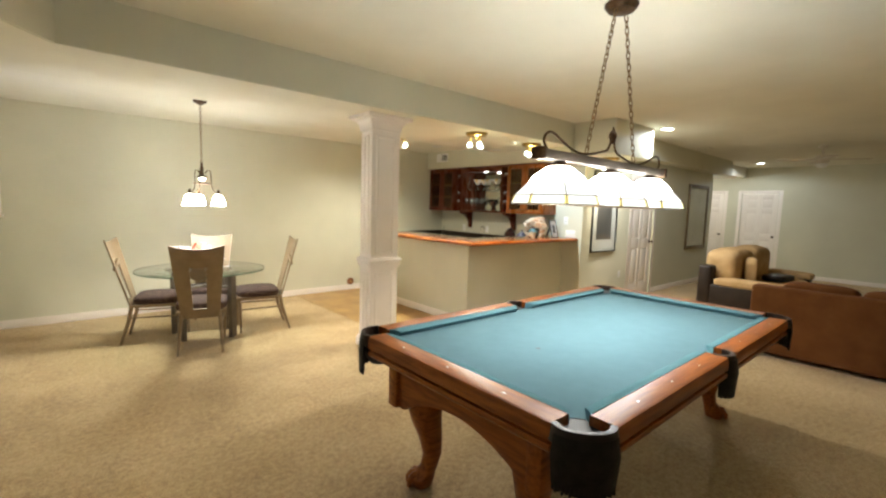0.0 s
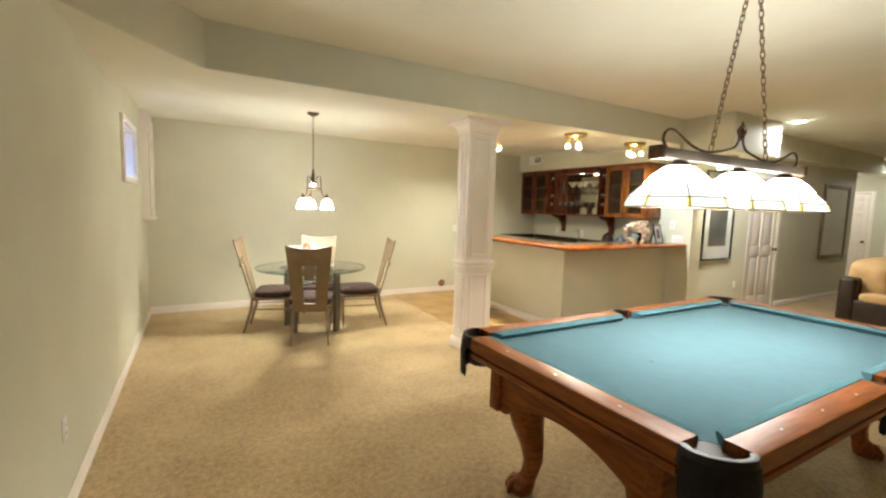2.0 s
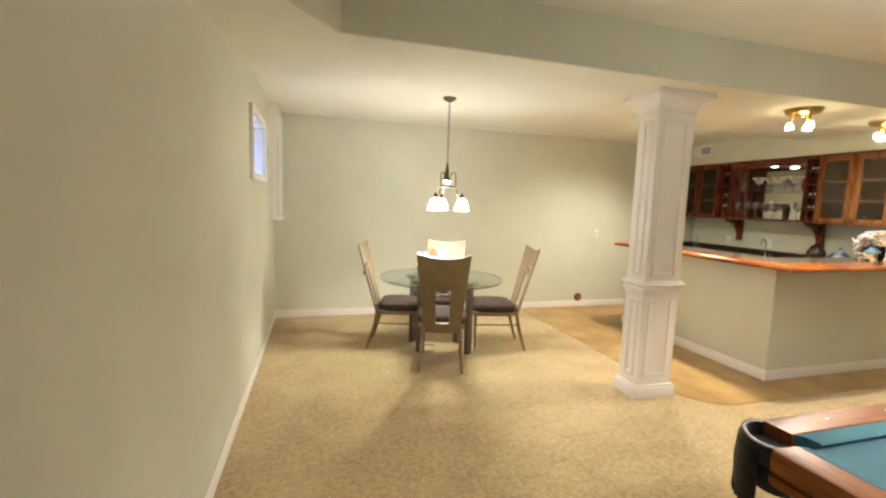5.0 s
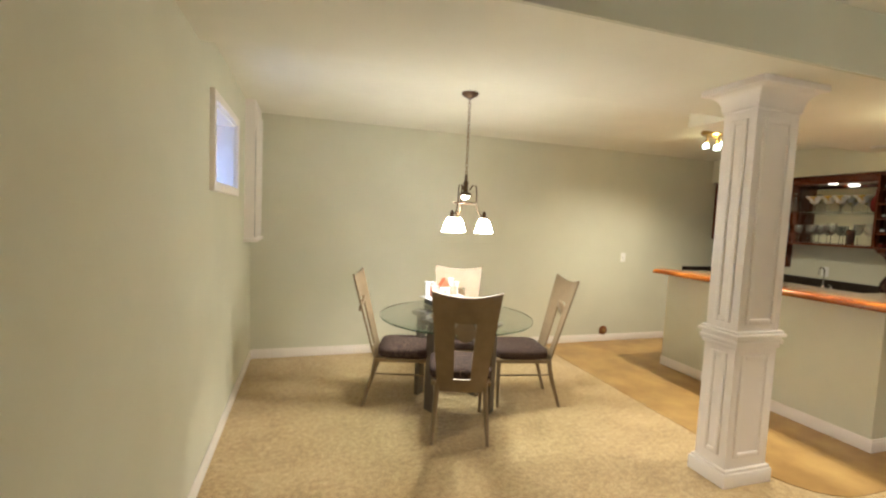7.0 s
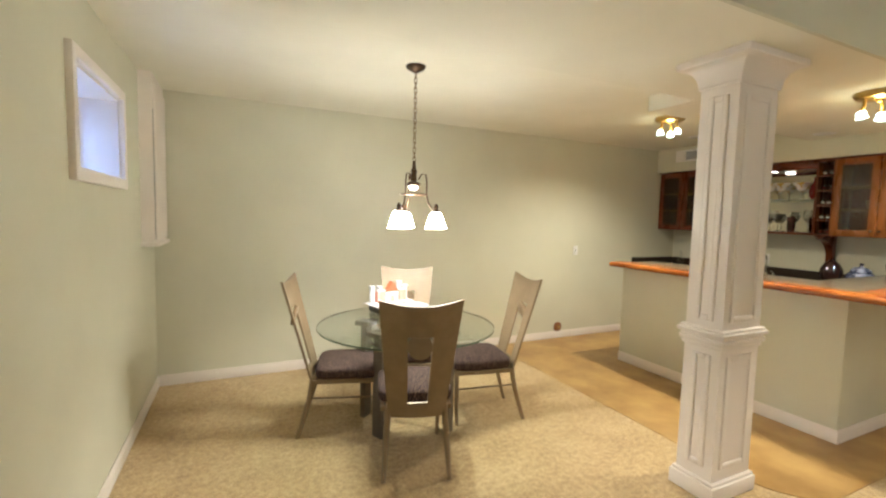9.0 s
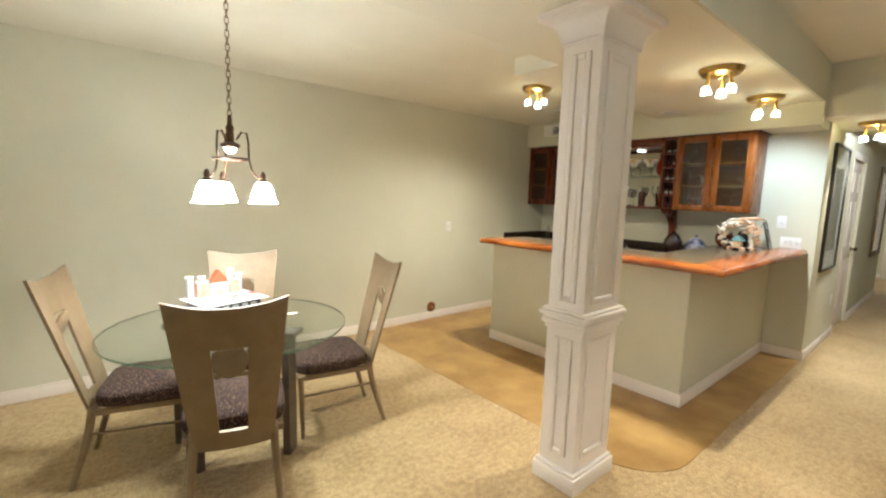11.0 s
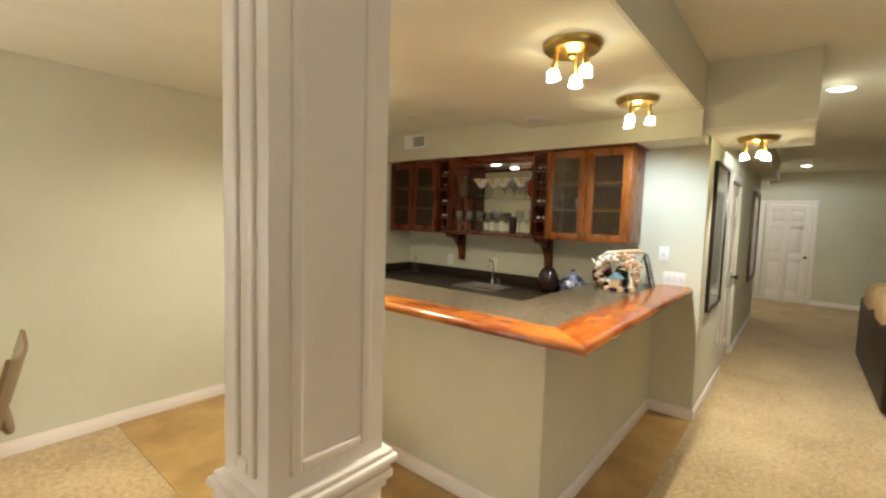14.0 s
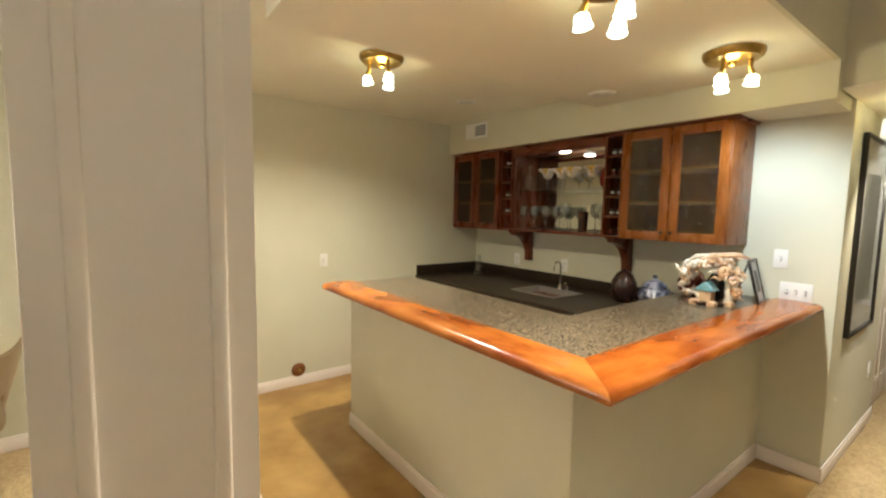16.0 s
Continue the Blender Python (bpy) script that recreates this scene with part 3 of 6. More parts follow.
# windows
for i, (a, b) in enumerate(WIN):
    w = tagged(new("window_%d" % (i + 1)), "high basement window with white frame and casing", "window", kind="structure")
    bm = bmesh.new()
    for y0, y1, z0, z1 in ((a - 0.05, a, WZ0 - 0.055, WZ1 + 0.055), (b, b + 0.05, WZ0 - 0.055, WZ1 + 0.055), (a, b, WZ1, WZ1 + 0.055), (a, b, WZ0 - 0.055, WZ0)):
        box(bm, WX - 0.006, WX + 0.028, y0, y1, z0, z1, 0.005)
    part("casing", bm, "trim", w)
    bm = bmesh.new()
    for y0, y1, z0, z1 in ((a, a + 0.012, WZ0, WZ1), (b - 0.012, b, WZ0, WZ1), (a + 0.012, b - 0.012, WZ1 - 0.012, WZ1), (a + 0.012, b - 0.012, WZ0, WZ0 + 0.012)):
        box(bm, WX - 0.19, WX - 0.001, y0, y1, z0, z1)
    part("reveal", bm, "trim", w)
    bm = bmesh.new()
    mid = (a + b) / 2
    for y0, y1, z0, z1 in ((a, a + 0.045, WZ0, WZ1), (b - 0.045, b, WZ0, WZ1), (mid - 0.025, mid + 0.025, WZ0, WZ1), (a, b, WZ1 - 0.045, WZ1), (a, b, WZ0, WZ0 + 0.045)):
        box(bm, WX - 0.235, WX - 0.192, y0, y1, z0, z1, 0.003)
    part("window_frame", bm, "trim", w)
    for y0, y1 in ((a + 0.04, mid - 0.02), (mid + 0.02, b - 0.04)):
        p = part("pane", cube(WX - 0.216, WX - 0.211, y0, y1, WZ0 + 0.04, WZ1 - 0.04), "glass", w)
        p.visible_shadow = False
    bm = cube(WX - 1.25, WX - 1.15, a - 0.5, b + 0.5, 1.2, 2.75)
    box(bm, WX - 1.15, WX - 0.26, a - 0.5, a - 0.4, 1.2, 2.75)
    box(bm, WX - 1.15, WX - 0.26, b + 0.4, b + 0.5, 1.2, 2.75)
    box(bm, WX - 1.15, WX - 0.26, a - 0.4, b + 0.4, 1.2, 1.3)
    structure("backdrop_window_well_%d" % (i + 1), bm, "concrete", "pale window well outside the basement window", "window well")
for a, b in WIN:
    sky_lamp = bpy.data.lights.new("well_sky", "AREA")
    sky_lamp.energy, sky_lamp.color, sky_lamp.shape = 22, (0.30, 0.46, 1.0), "RECTANGLE"
    sky_lamp.size, sky_lamp.size_y = 0.85, 1.6
    new("well_sky", sky_lamp).matrix_basis = Matrix.Translation((WX - 0.7, (a + b) / 2, 2.72))
# Unseen slab added over the ceilings to block the sky.
structure("roof_slab", cube(WX - 0.25, EAST + 0.4, SOUTH - 0.4, FY + 0.4, TOP + 0.16, TOP + 0.3), "concrete", "unseen slab above the ceilings that keeps out sky light", "slab")

# doors


def panel_door(name, width, height, label, at, turn, knob_side=1):
    """A six-panel door: origin at its foot, leaf in the x direction, face towards -y."""
    d = tagged(new(name), label, "door", kind="structure")
    d.matrix_basis = pose(*at, 0, 0, turn)
    h = width / 2
    bm = cube(-h, h, 0.012, 0.042, 0.008, height)
    xs = (-h, -h + 0.11, -0.05, 0.05, h - 0.11, h)
    zs = (0.008, 0.22, 0.86, 1.02, height - 0.48, height - 0.36, height - 0.12, height)
    for i in (0, 2, 4):
        box(bm, xs[i], xs[i + 1], 0.0, 0.014, 0.008, height, 0.003)
    for j in (0, 2, 4, 6):
        for k in (1, 3):
            box(bm, xs[k], xs[k + 1], 0.0, 0.014, zs[j], zs[j + 1], 0.003)
    part("leaf", bm, "trim", d)
    for j in (1, 3, 5):
        for k in (1, 3):
            part("panel", cube(xs[k] + 0.025, xs[k + 1] - 0.025, 0.003, 0.016, zs[j] + 0.025, zs[j + 1] - 0.025, 0.008), "trim", d)
    bm = bmesh.new()
    for s in (-1, 1):
        x0, x1 = sorted((s * (h + 0.005), s * (h + 0.085)))
        box(bm, x0, x1, -0.032, -0.012, 0, height + 0.09, 0.004)
    box(bm, -h - 0.005, h + 0.005, -0.032, -0.012, height + 0.008, height + 0.09, 0.004)
    part("casing", bm, "trim", d)
    m = Matrix.Rotation(radians(90), 4, "X")
    part("door_handle", turned([(0.028, 0), (0.028, 0.006), (0.011, 0.01), (0.011, 0.03), (0.024, 0.04), (0.027, 0.052), (0.018, 0.064)], (knob_side * (h - 0.06), 0, 0.96), 16, m=m), "bronze", d, "dark bronze door knob")
    return d


panel_door("door_1", 0.86, 2.04, "white six-panel hall door, closed", (7.70, HY + 0.03, 0), 0)
panel_door("door_2", 0.78, 2.04, "white six-panel door in the far wall, closed", (EAST + 0.03, 3.15, 0), -90)
panel_door("door_3", 0.78, 2.04, "white six-panel corridor door, closed", (EAST + 0.03, 4.34, 0), -90)

# boxed-in corner cabinet on the west wall
c = thing("corner_box", (WX, 6.11, 1.24), "white painted boxed-in corner cupboard with a ledge", "cupboard")
part("body", cube(0.001, 0.085, 0.05, 0.555, 0.03, HIGH - 1.24 - 0.0), "trim", c)
part("door", cube(0.086, 0.100, 0.075, 0.54, 0.045, 1.18, 0.003), "trim", c)
# Dark strip stands in for the shade in the gap beside the door.
part("door_gap_shade", cube(0.0855, 0.0875, 0.066, 0.074, 0.045, 1.0), "slot", c, "dark strip for the shade of the gap beside the cupboard door")
part("ledge", cube(0.001, 0.115, 0.0, 0.555, 0.0, 0.03, 0.006), "trim", c)

# column
CX0, CX1, CY0, CY1 = 2.30, 2.63, 3.774, 3.98
col = tagged(new("column"), "white panelled square column with moulded capital", "column", kind="structure")
bm = cube(CX0, CX1, CY0, CY1, 0, LOW)
part("shaft", bm, "trim", col)


def collar(bm, z0, z1, out, bevel=0.004):
    box(bm, CX0 - out, CX1 + out, CY0 - out, CY1 + out, z0, z1, bevel)


bm = bmesh.new()
collar(bm, 0.0, 0.085, 0.026)
collar(bm, 0.085, 0.105, 0.017, 0.006)
part("base", bm, "trim", col)
bm = bmesh.new()
collar(bm, 0.835, 0.86, 0.012, 0.005)
collar(bm, 0.86, 0.888, 0.024, 0.006)
collar(bm, 0.888, 0.905, 0.018, 0.004)
collar(bm, 0.905, 0.928, 0.034, 0.007)
collar(bm, 0.928, 0.944, 0.022, 0.005)
part("band", bm, "trim", col)
bm = bmesh.new()
collar(bm, 2.225, 2.242, 0.010, 0.004)
n = 8
prev = None
for i in range(n + 1):
    f = i / n
    out = 0.012 + 0.075 * (1 - math.cos(f * math.pi / 2))
    z = 2.242 + 0.10 * math.sin(f * math.pi / 2)
    ring = [bm.verts.new(p) for p in ((CX0 - out, CY0 - out, z), (CX1 + out, CY0 - out, z), (CX1 + out, CY1 + out, z), (CX0 - out, CY1 + out, z))]
    if prev:
        for k in range(4):
            bm.faces.new((prev[k], prev[(k + 1) % 4], ring[(k + 1) % 4], ring[k]))
    prev = ring
collar(bm, 2.342, LOW - 0.001, 0.094, 0.004)
part("capital", bm, "trim", col)


def picture_mould(x0, x1, z0, z1, w=0.026, t=0.010):
    """Panel moulding in the plane y = 0, standing out towards -y."""
    bm = bmesh.new()
    for a, b, c, d in ((x0, x0 + w, z0, z1), (x1 - w, x1, z0, z1), (x0 + w, x1 - w, z0, z0 + w), (x0 + w, x1 - w, z1 - w, z1)):
        box(bm, a, b, -t, 0.014, c, d, 0.006, segments=3)
    return bm


for z0, z1 in ((0.17, 0.80), (0.985, 2.18)):
    for at, turn, half in (((CX0 + CX1) / 2, CY0, 0), 0, (CX1 - CX0) / 2), (((CX0 + CX1) / 2, CY1, 0), 180, (CX1 - CX0) / 2), ((CX0, (CY0 + CY1) / 2, 0), -90, (CY1 - CY0) / 2), ((CX1, (CY0 + CY1) / 2, 0), 90, (CY1 - CY0) / 2):
        p = part("panel_moulding", picture_mould(-half + 0.05, half - 0.05, z0, z1, 0.03, 0.009), "trim", col)
        p.matrix_basis = pose(*at, 0, 0, turn)

# ---- dining area ----


def chair_point(u, v):
    """A point of the back plate: u across from -1 to 1, v up from 0 to 1."""
    half = 0.165 + 0.065 * v
    z = 0.345 + 0.725 * v - 0.035 * v * (1 - u * u)
    y = 0.105 - 0.188 * v - 0.022 * (1 - u * u)
    return Vector((u * half, y, z))


def plate(bm, us, vs, thick=0.013):
    """A curved sheet between the rows us and vs, with thickness."""
    front = [[bm.verts.new(chair_point(u, v)) for u in us] for v in vs]
    back = [[bm.verts.new(chair_point(u, v) + Vector((0, -thick, -0.004))) for u in us] for v in vs]
    nu, nv = len(us), len(vs)
    for j in range(nv - 1):
        for i in range(nu - 1):
            bm.faces.new((front[j][i], front[j][i + 1], front[j + 1][i + 1], front[j + 1][i]))
            bm.faces.new((back[j][i], back[j + 1][i], back[j + 1][i + 1], back[j][i + 1]))
    for j in range(nv - 1):
        bm.faces.new((front[j][0], front[j + 1][0], back[j + 1][0], back[j][0]))
        bm.faces.new((front[j][-1], back[j][-1], back[j + 1][-1], front[j + 1][-1]))
    for i in range(nu - 1):
        bm.faces.new((front[0][i], back[0][i], back[0][i + 1], front[0][i + 1]))
        bm.faces.new((front[-1][i], front[-1][i + 1], back[-1][i + 1], back[-1][i]))


def dining_chair():
    c = thing("dining_chair", (0, 0, 0), "champagne metal dining chair with slotted back and patterned seat", "chair", "chairs round the dining table")
    bm = bmesh.new()
    s = 0.33
    lin = lambda a, b, n: [a + (b - a) * i / n for i in range(n + 1)]
    plate(bm, lin(-1, -s, 4), lin(0.0, 1, 12))
    plate(bm, lin(s, 1, 4), lin(0.0, 1, 12))
    plate(bm, lin(-s, s, 4), lin(0.74, 1, 4))
    plate(bm, lin(-s, s, 4), lin(0.0, 0.14, 2))
    bmesh.ops.remove_doubles(bm, verts=bm.verts, dist=0.0004)
    part("backrest", bm, "chair_metal", c)
    cc = chair_point(0, 0.655)
    m = Matrix.Rotation(radians(90 - 14), 4, "X")
    part("disc", turned([(0.066, -0.009), (0.070, -0.006), (0.070, 0.006), (0.066, 0.009)], cc + Vector((0, -0.009, 0)), 28, m=m), "chair_metal", c)
    part("seat", cushion(bmesh.new(), -0.225, 0.225, 0.11, 0.56, 0.405, 0.485, 0.025), "seat", c, "dark woven patterned seat cushion")
    bm = bmesh.new()
    for x0, x1, y0, y1 in ((-0.21, 0.21, 0.535, 0.555), (-0.21, 0.21, 0.10, 0.12), (-0.21, -0.19, 0.12, 0.535), (0.19, 0.21, 0.12, 0.535)):
        box(bm, x0, x1, y0, y1, 0.375, 0.405, 0.003)
    part("seat_frame", bm, "chair_metal", c)
    for s in (-1, 1):
        bm = bar_of([(s * 0.19, -0.0, 0.0), (s * 0.175, 0.075, 0.25), (s * 0.165, 0.10, 0.40)], [0.013, 0.018, 0.02], segs=8)
        part("leg", bm, "chair_metal", c)
        bm = bar_of([(s * 0.185, 0.525, 0.0), (s * 0.195, 0.535, 0.40)], [0.012, 0.018], segs=8)
        part("leg", bm, "chair_metal", c)
        part("stretcher", bar_of([(s * 0.178, 0.06, 0.27), (s * 0.19, 0.53, 0.27)], 0.007, segs=6), "chair_metal", c)
    return c


chair = dining_chair()
chair.matrix_basis = pose(0.905, 4.565, 0, 0, 0, -16.5)
copy_thing(chair, pose(1.965, 5.16, 0, 0, 0, 79.6))
copy_thing(chair, pose(0.390, 5.495, 0, 0, 0, -106))
copy_thing(chair, pose(1.31, 5.87, 0, 0, 0, 161))

TX, TY = 1.08, 5.24
t = thing("dining_table", (TX, TY, 0), "round clear glass dining table on taupe metal legs", "table")
part("tabletop", turned([(0.612, 0.727), (0.622, 0.731), (0.622, 0.739), (0.612, 0.743)], segs=72), "table_glass", t, "round bevelled glass top")
part("glass_edge", turned([(0.6225, 0.729), (0.624, 0.731), (0.624, 0.739), (0.6225, 0.741)], segs=72, cap=False), "rim_glass", t, "green polished glass edge")
for x, y in ((-0.23, -0.11), (0.23, -0.24), (0.23, 0.11), (-0.23, 0.24)):
    a = math.degrees(math.atan2(y, x))
    bm = bmesh.new()
    m = pose(x, y, 0, 0, 0, a)
    prism(bm, [(-0.020, -0.045), (0.020, -0.045), (0.020, 0.045), (-0.020, 0.045)], 0.0, 0.70, m)
    part("leg", bm, "table_metal", t)
    part("pad", cube(-0.06, 0.06, -0.06, 0.06, 0.70, 0.7265, 0.003, m=m), "table_metal", t)
for p, q in (((-0.23, -0.11), (0.23, 0.11)), ((0.23, -0.24), (-0.23, 0.24))):
    part("crossbar", bar_of([(*p, 0.55), (*q, 0.55)], 0.016, segs=8), "table_metal", t)

TZ = 0.7435
bx = thing("book_box", (1.13, 5.62, TZ), "dark printed slipcase lying on the glass table", "box", turn=14)
part("case", cube(-0.165, 0.165, -0.14, 0.15, 0.0, 0.058, 0.003), "black_frame", bx)
for k in range(5):
    part("print_bar", cube(-0.145 + 0.06 * k, -0.105 + 0.06 * k, -0.1412, -0.1402, 0.018 + 0.006 * (k % 2), 0.042), "paper", bx, "white printed bar")
pb = thing("pop_up_book", (1.13, 5.62, TZ + 0.0585), "open pop-up book with a pink and white paper castle", "book", turn=14)
for s in (-1, 1):
    bm = bmesh.new()
    n = 10
    rows = []
    for i in range(n + 1):
        f = i / n
        x, z = s * 0.205 * f, 0.006 + 0.012 * math.sin(math.pi * min(1, f * 1.1)) * (1 - 0.4 * f)
        rows.append([bm.verts.new((x, y, h)) for y, h in ((-0.17, 0.0), (-0.17, z), (0.17, z), (0.17, 0.0))])
    for p, q in zip(rows, rows[1:]):
        for k in range(4):
            bm.faces.new((p[k], p[(k + 1) % 4], q[(k + 1) % 4], q[k]))
    bm.faces.new(rows[0][::-1])
    bm.faces.new(rows[-1])
    part("page", bm, "paper", pb)
rng = random.Random(9)
for k in range(9):
    x, y = -0.175 + 0.042 * k + rng.uniform(-0.01, 0.01), rng.uniform(-0.15, -0.02)
    w, d = rng.uniform(0.015, 0.035), rng.uniform(0.012, 0.03)
    part("print_block", cube(x - w, x + w, y - d, y + d, 0.0186, 0.0192), ("grey_print", "pale_green_print", "orange_print")[k % 3], pb)


def paper_house(x, y, w, d, h, gable, wall, roof):
    part("house_wall", cube(x - w, x + w, y - d, y + d, 0.012, 0.012 + h), wall, pb)
    m = Matrix.Translation((x, y + d + 0.002, 0.012 + h)) @ Matrix.Rotation(radians(90), 4, "X")
    part("house_roof", prism(bmesh.new(), [(-w - 0.006, 0), (w + 0.006, 0), (0, gable)], 0, 2 * d + 0.004, m), roof, pb, "orange paper gable")


paper_house(0.0, 0.08, 0.055, 0.022, 0.085, 0.078, "paper", "orange_print")
part("gate", cube(-0.018, 0.018, 0.056, 0.0575, 0.014, 0.065), "pink_print", pb)
for x, h in ((-0.1, 0.092), (0.1, 0.088)):
    part("house_wall", cube(x - 0.036, x + 0.036, 0.062, 0.098, 0.012, 0.012 + h), "pink_print", pb, "pink paper house front")
    for k in (-1, 0, 1):
        part("battlement", cube(x + 0.028 * k - 0.008, x + 0.028 * k + 0.008, 0.062, 0.098, 0.0125 + h, 0.022 + h), "paper", pb)
for x, y, h in ((-0.16, 0.11, 0.135), (0.16, 0.12, 0.12), (0.105, 0.13, 0.155), (-0.08, 0.135, 0.125)):
    part("tower", turned([(0.020, 0.012), (0.020, 0.012 + h - 0.02), (0.026, 0.012 + h - 0.014), (0.026, 0.012 + h), (0.021, 0.012 + h), (0.021, h)], (x, y, 0), 12), "paper", pb)
st = thing("paper_strip", (1.36, 5.26, TZ), "narrow white paper strip on the glass table", "paper", turn=-9)
part("strip", cube(-0.10, 0.10, -0.008, 0.008, 0.0, 0.0015), "paper", st)


def chain(bm, a, b, link_len=0.042, r=0.0032, w=0.011):
    a, b = Vector(a), Vector(b)
    n = max(1, round((b - a).length / (link_len * 0.78)))
    d = (b - a) / n
    for i in range(n):
        c = a + d * (i + 0.5)
        ax = d.normalized()
        s = ax.cross(Vector((0, 1, 0) if i % 2 else (1, 0, 0))).normalized()
        h = link_len / 2 - w
        pts = []
        for k in range(12):
            ang = 2 * math.pi * k / 12
            off = h if math.sin(ang) > 0.01 else (-h if math.sin(ang) < -0.01 else 0)
            pts.append(c + s * (w * math.cos(ang)) + ax * (off + w * math.sin(ang)))
        tube(bm, pts, r, 5, closed=True)
    return bm


def arc(fn, n):
    return [fn(i / n) for i in range(n + 1)]


pd = thing("pendant_lamp", (PEND[0], PEND[1], HIGH), "bronze three-arm chandelier with lit frosted glass shades", "lamp")
part("canopy", turned([(0.012, -0.045), (0.03, -0.035), (0.06, -0.018), (0.066, -0.006), (0.066, 0.0)], segs=28), "bronze", pd)
part("chain", chain(bmesh.new(), (0, 0, -0.045), (0, 0, -0.63), 0.042, 0.0026, 0.0095), "antique", pd)
part("hub", turned([(0.008, -0.80), (0.045, -0.785), (0.048, -0.77), (0.02, -0.755), (0.018, -0.70), (0.022, -0.69), (0.012, -0.665), (0.012, -0.64), (0.005, -0.62)], segs=20), "bronze", pd)
# Cap holds no bulb; its glow is added through the lit shade material.
part("finial", turned([(0.004, -0.815), (0.022, -0.808), (0.03, -0.79), (0.03, -0.785)], segs=16), "shade", pd, "small frosted glass cap with added glow")
ring = [(0.088 * math.cos(2 * math.pi * k / 32), 0.088 * math.sin(2 * math.pi * k / 32), -0.845) for k in range(32)]
part("ring", bar_of(ring, 0.006, closed=True), "bronze", pd)
SH = [(0.024, 0.105), (0.034, 0.098), (0.046, 0.075), (0.055, 0.045), (0.064, 0.012), (0.073, 0.0)]
for a in PEND_ANGLES:
    ca, sa = math.cos(radians(a)), math.sin(radians(a))
    prof = [(0.03, -0.745), (0.055, -0.705), (0.08, -0.71), (0.088, -0.76), (0.088, -0.84), (0.10, -0.90), (0.125, -0.935), (0.155, -0.94)]
    part("arm", bar_of([(r * ca, r * sa, z) for r, z in prof], 0.0055), "bronze", pd)
    part("socket", turned([(0.03, -0.965), (0.03, -0.955), (0.014, -0.945), (0.016, -0.925), (0.010, -0.912), (0.008, -0.905)], (0.155 * ca, 0.155 * sa, 0), 16), "bronze", pd)
    part("shade", turned([(r, z - 1.07) for r, z in reversed(SH)], (0.155 * ca, 0.155 * sa, 0), 28, cap=False), "shade", pd, "lit frosted glass shade")


def wall_plate(name, m, label, width=0.075, height=0.118, switches=1, outlet=False):
    p = tagged(new(name), label, "outlet" if outlet else "light switch")
    p.matrix_basis = m
    part("plate", cube(-width / 2, width / 2, -0.006, 0, -height / 2, height / 2, 0.003), "plastic", p)
    for i in range(switches):
        x = (i - (switches - 1) / 2) * 0.046
        if outlet:
            for z in (-0.02, 0.02):
                part("socket_face", cube(x - 0.014, x + 0.014, -0.009, -0.005, z - 0.014, z + 0.014, 0.003), "plastic", p)
                for s in (-0.006, 0.006):
                    part("slot", cube(x + s - 0.0015, x + s + 0.0015, -0.0095, -0.0085, z - 0.006, z + 0.006), "slot", p)
        else:
            part("toggle", cube(x - 0.005, x + 0.005, -0.018, -0.005, -0.011, 0.011, 0.002), "plastic", p)
            part("toggle_slot", cube(x - 0.0065, x + 0.0065, -0.0075, -0.0055, -0.0135, 0.0135), "slot", p)
    return p


wall_plate("wall_outlet", pose(WX, 2.59, 0.41, 0, 0, 90), "white outlet plate low on the green wall", outlet=True)
wall_plate("wall_switch", pose(3.90, FY, 1.12, 0, 0, 0), "white light switch on the dining wall")
wall_plate("wall_switch", pose(BX, 3.78, 1.33, 0, 0, -90), "white light switch above the bar end")
wall_plate("triple_switch", pose(BX, 3.69, 1.13, 0, 0, -90), "white triple light switch just above the bar", 0.165, 0.118, 3)
wall_plate("wall_outlet", pose(6.95, HY, 0.45, 0, 0, 0), "white outlet plate low on the hall wall", outlet=True)
wall_plate("wall_outlet", pose(BX, 5.42, 1.10, 0, 0, -90), "white outlet plate above the sink", outlet=True)
wall_plate("wall_outlet", pose(BX, 6.02, 1.10, 0, 0, -90), "white outlet plate above the back counter", outlet=True)
fl = thing("pipe_flange", (3.66, FY - 0.003, 0.145), "round copper pipe flange on the wall", "pipe flange")
m = Matrix.Rotation(radians(90), 4, "X")
part("rosette", turned([(0.062, 0.0), (0.062, 0.006), (0.05, 0.016), (0.02, 0.02)], segs=28, m=m), "copper", fl)
part("valve_stem", turned([(0.016, 0.018), (0.016, 0.032), (0.010, 0.036)], segs=14, m=m), "brass", fl)

# ---- pool table ----
PX0, PX1, PY0, PY1, PZ = 1.172, 3.80, 0.63, 2.085, 0.80
CXP, CYP = (PX0 + PX1) / 2, (PY0 + PY1) / 2
L, W = PX1 - PX0, PY1 - PY0
pt = thing("pool_table", (CXP, CYP, 0), "oak pool table with teal felt and black leather pockets", "pool table")
RW = 0.105
part("bed", cube(-L / 2 + 0.09, L / 2 - 0.09, -W / 2 + 0.09, W / 2 - 0.09, PZ - 0.075, PZ - 0.04), "felt", pt, "teal felt playing surface")


part("foot_spot", turned([(0.011, PZ - 0.0399), (0.011, PZ - 0.0394)], (1.86 - CXP, 1.35 - CYP, 0), 16), "slot", pt, "worn dark spot on the felt")


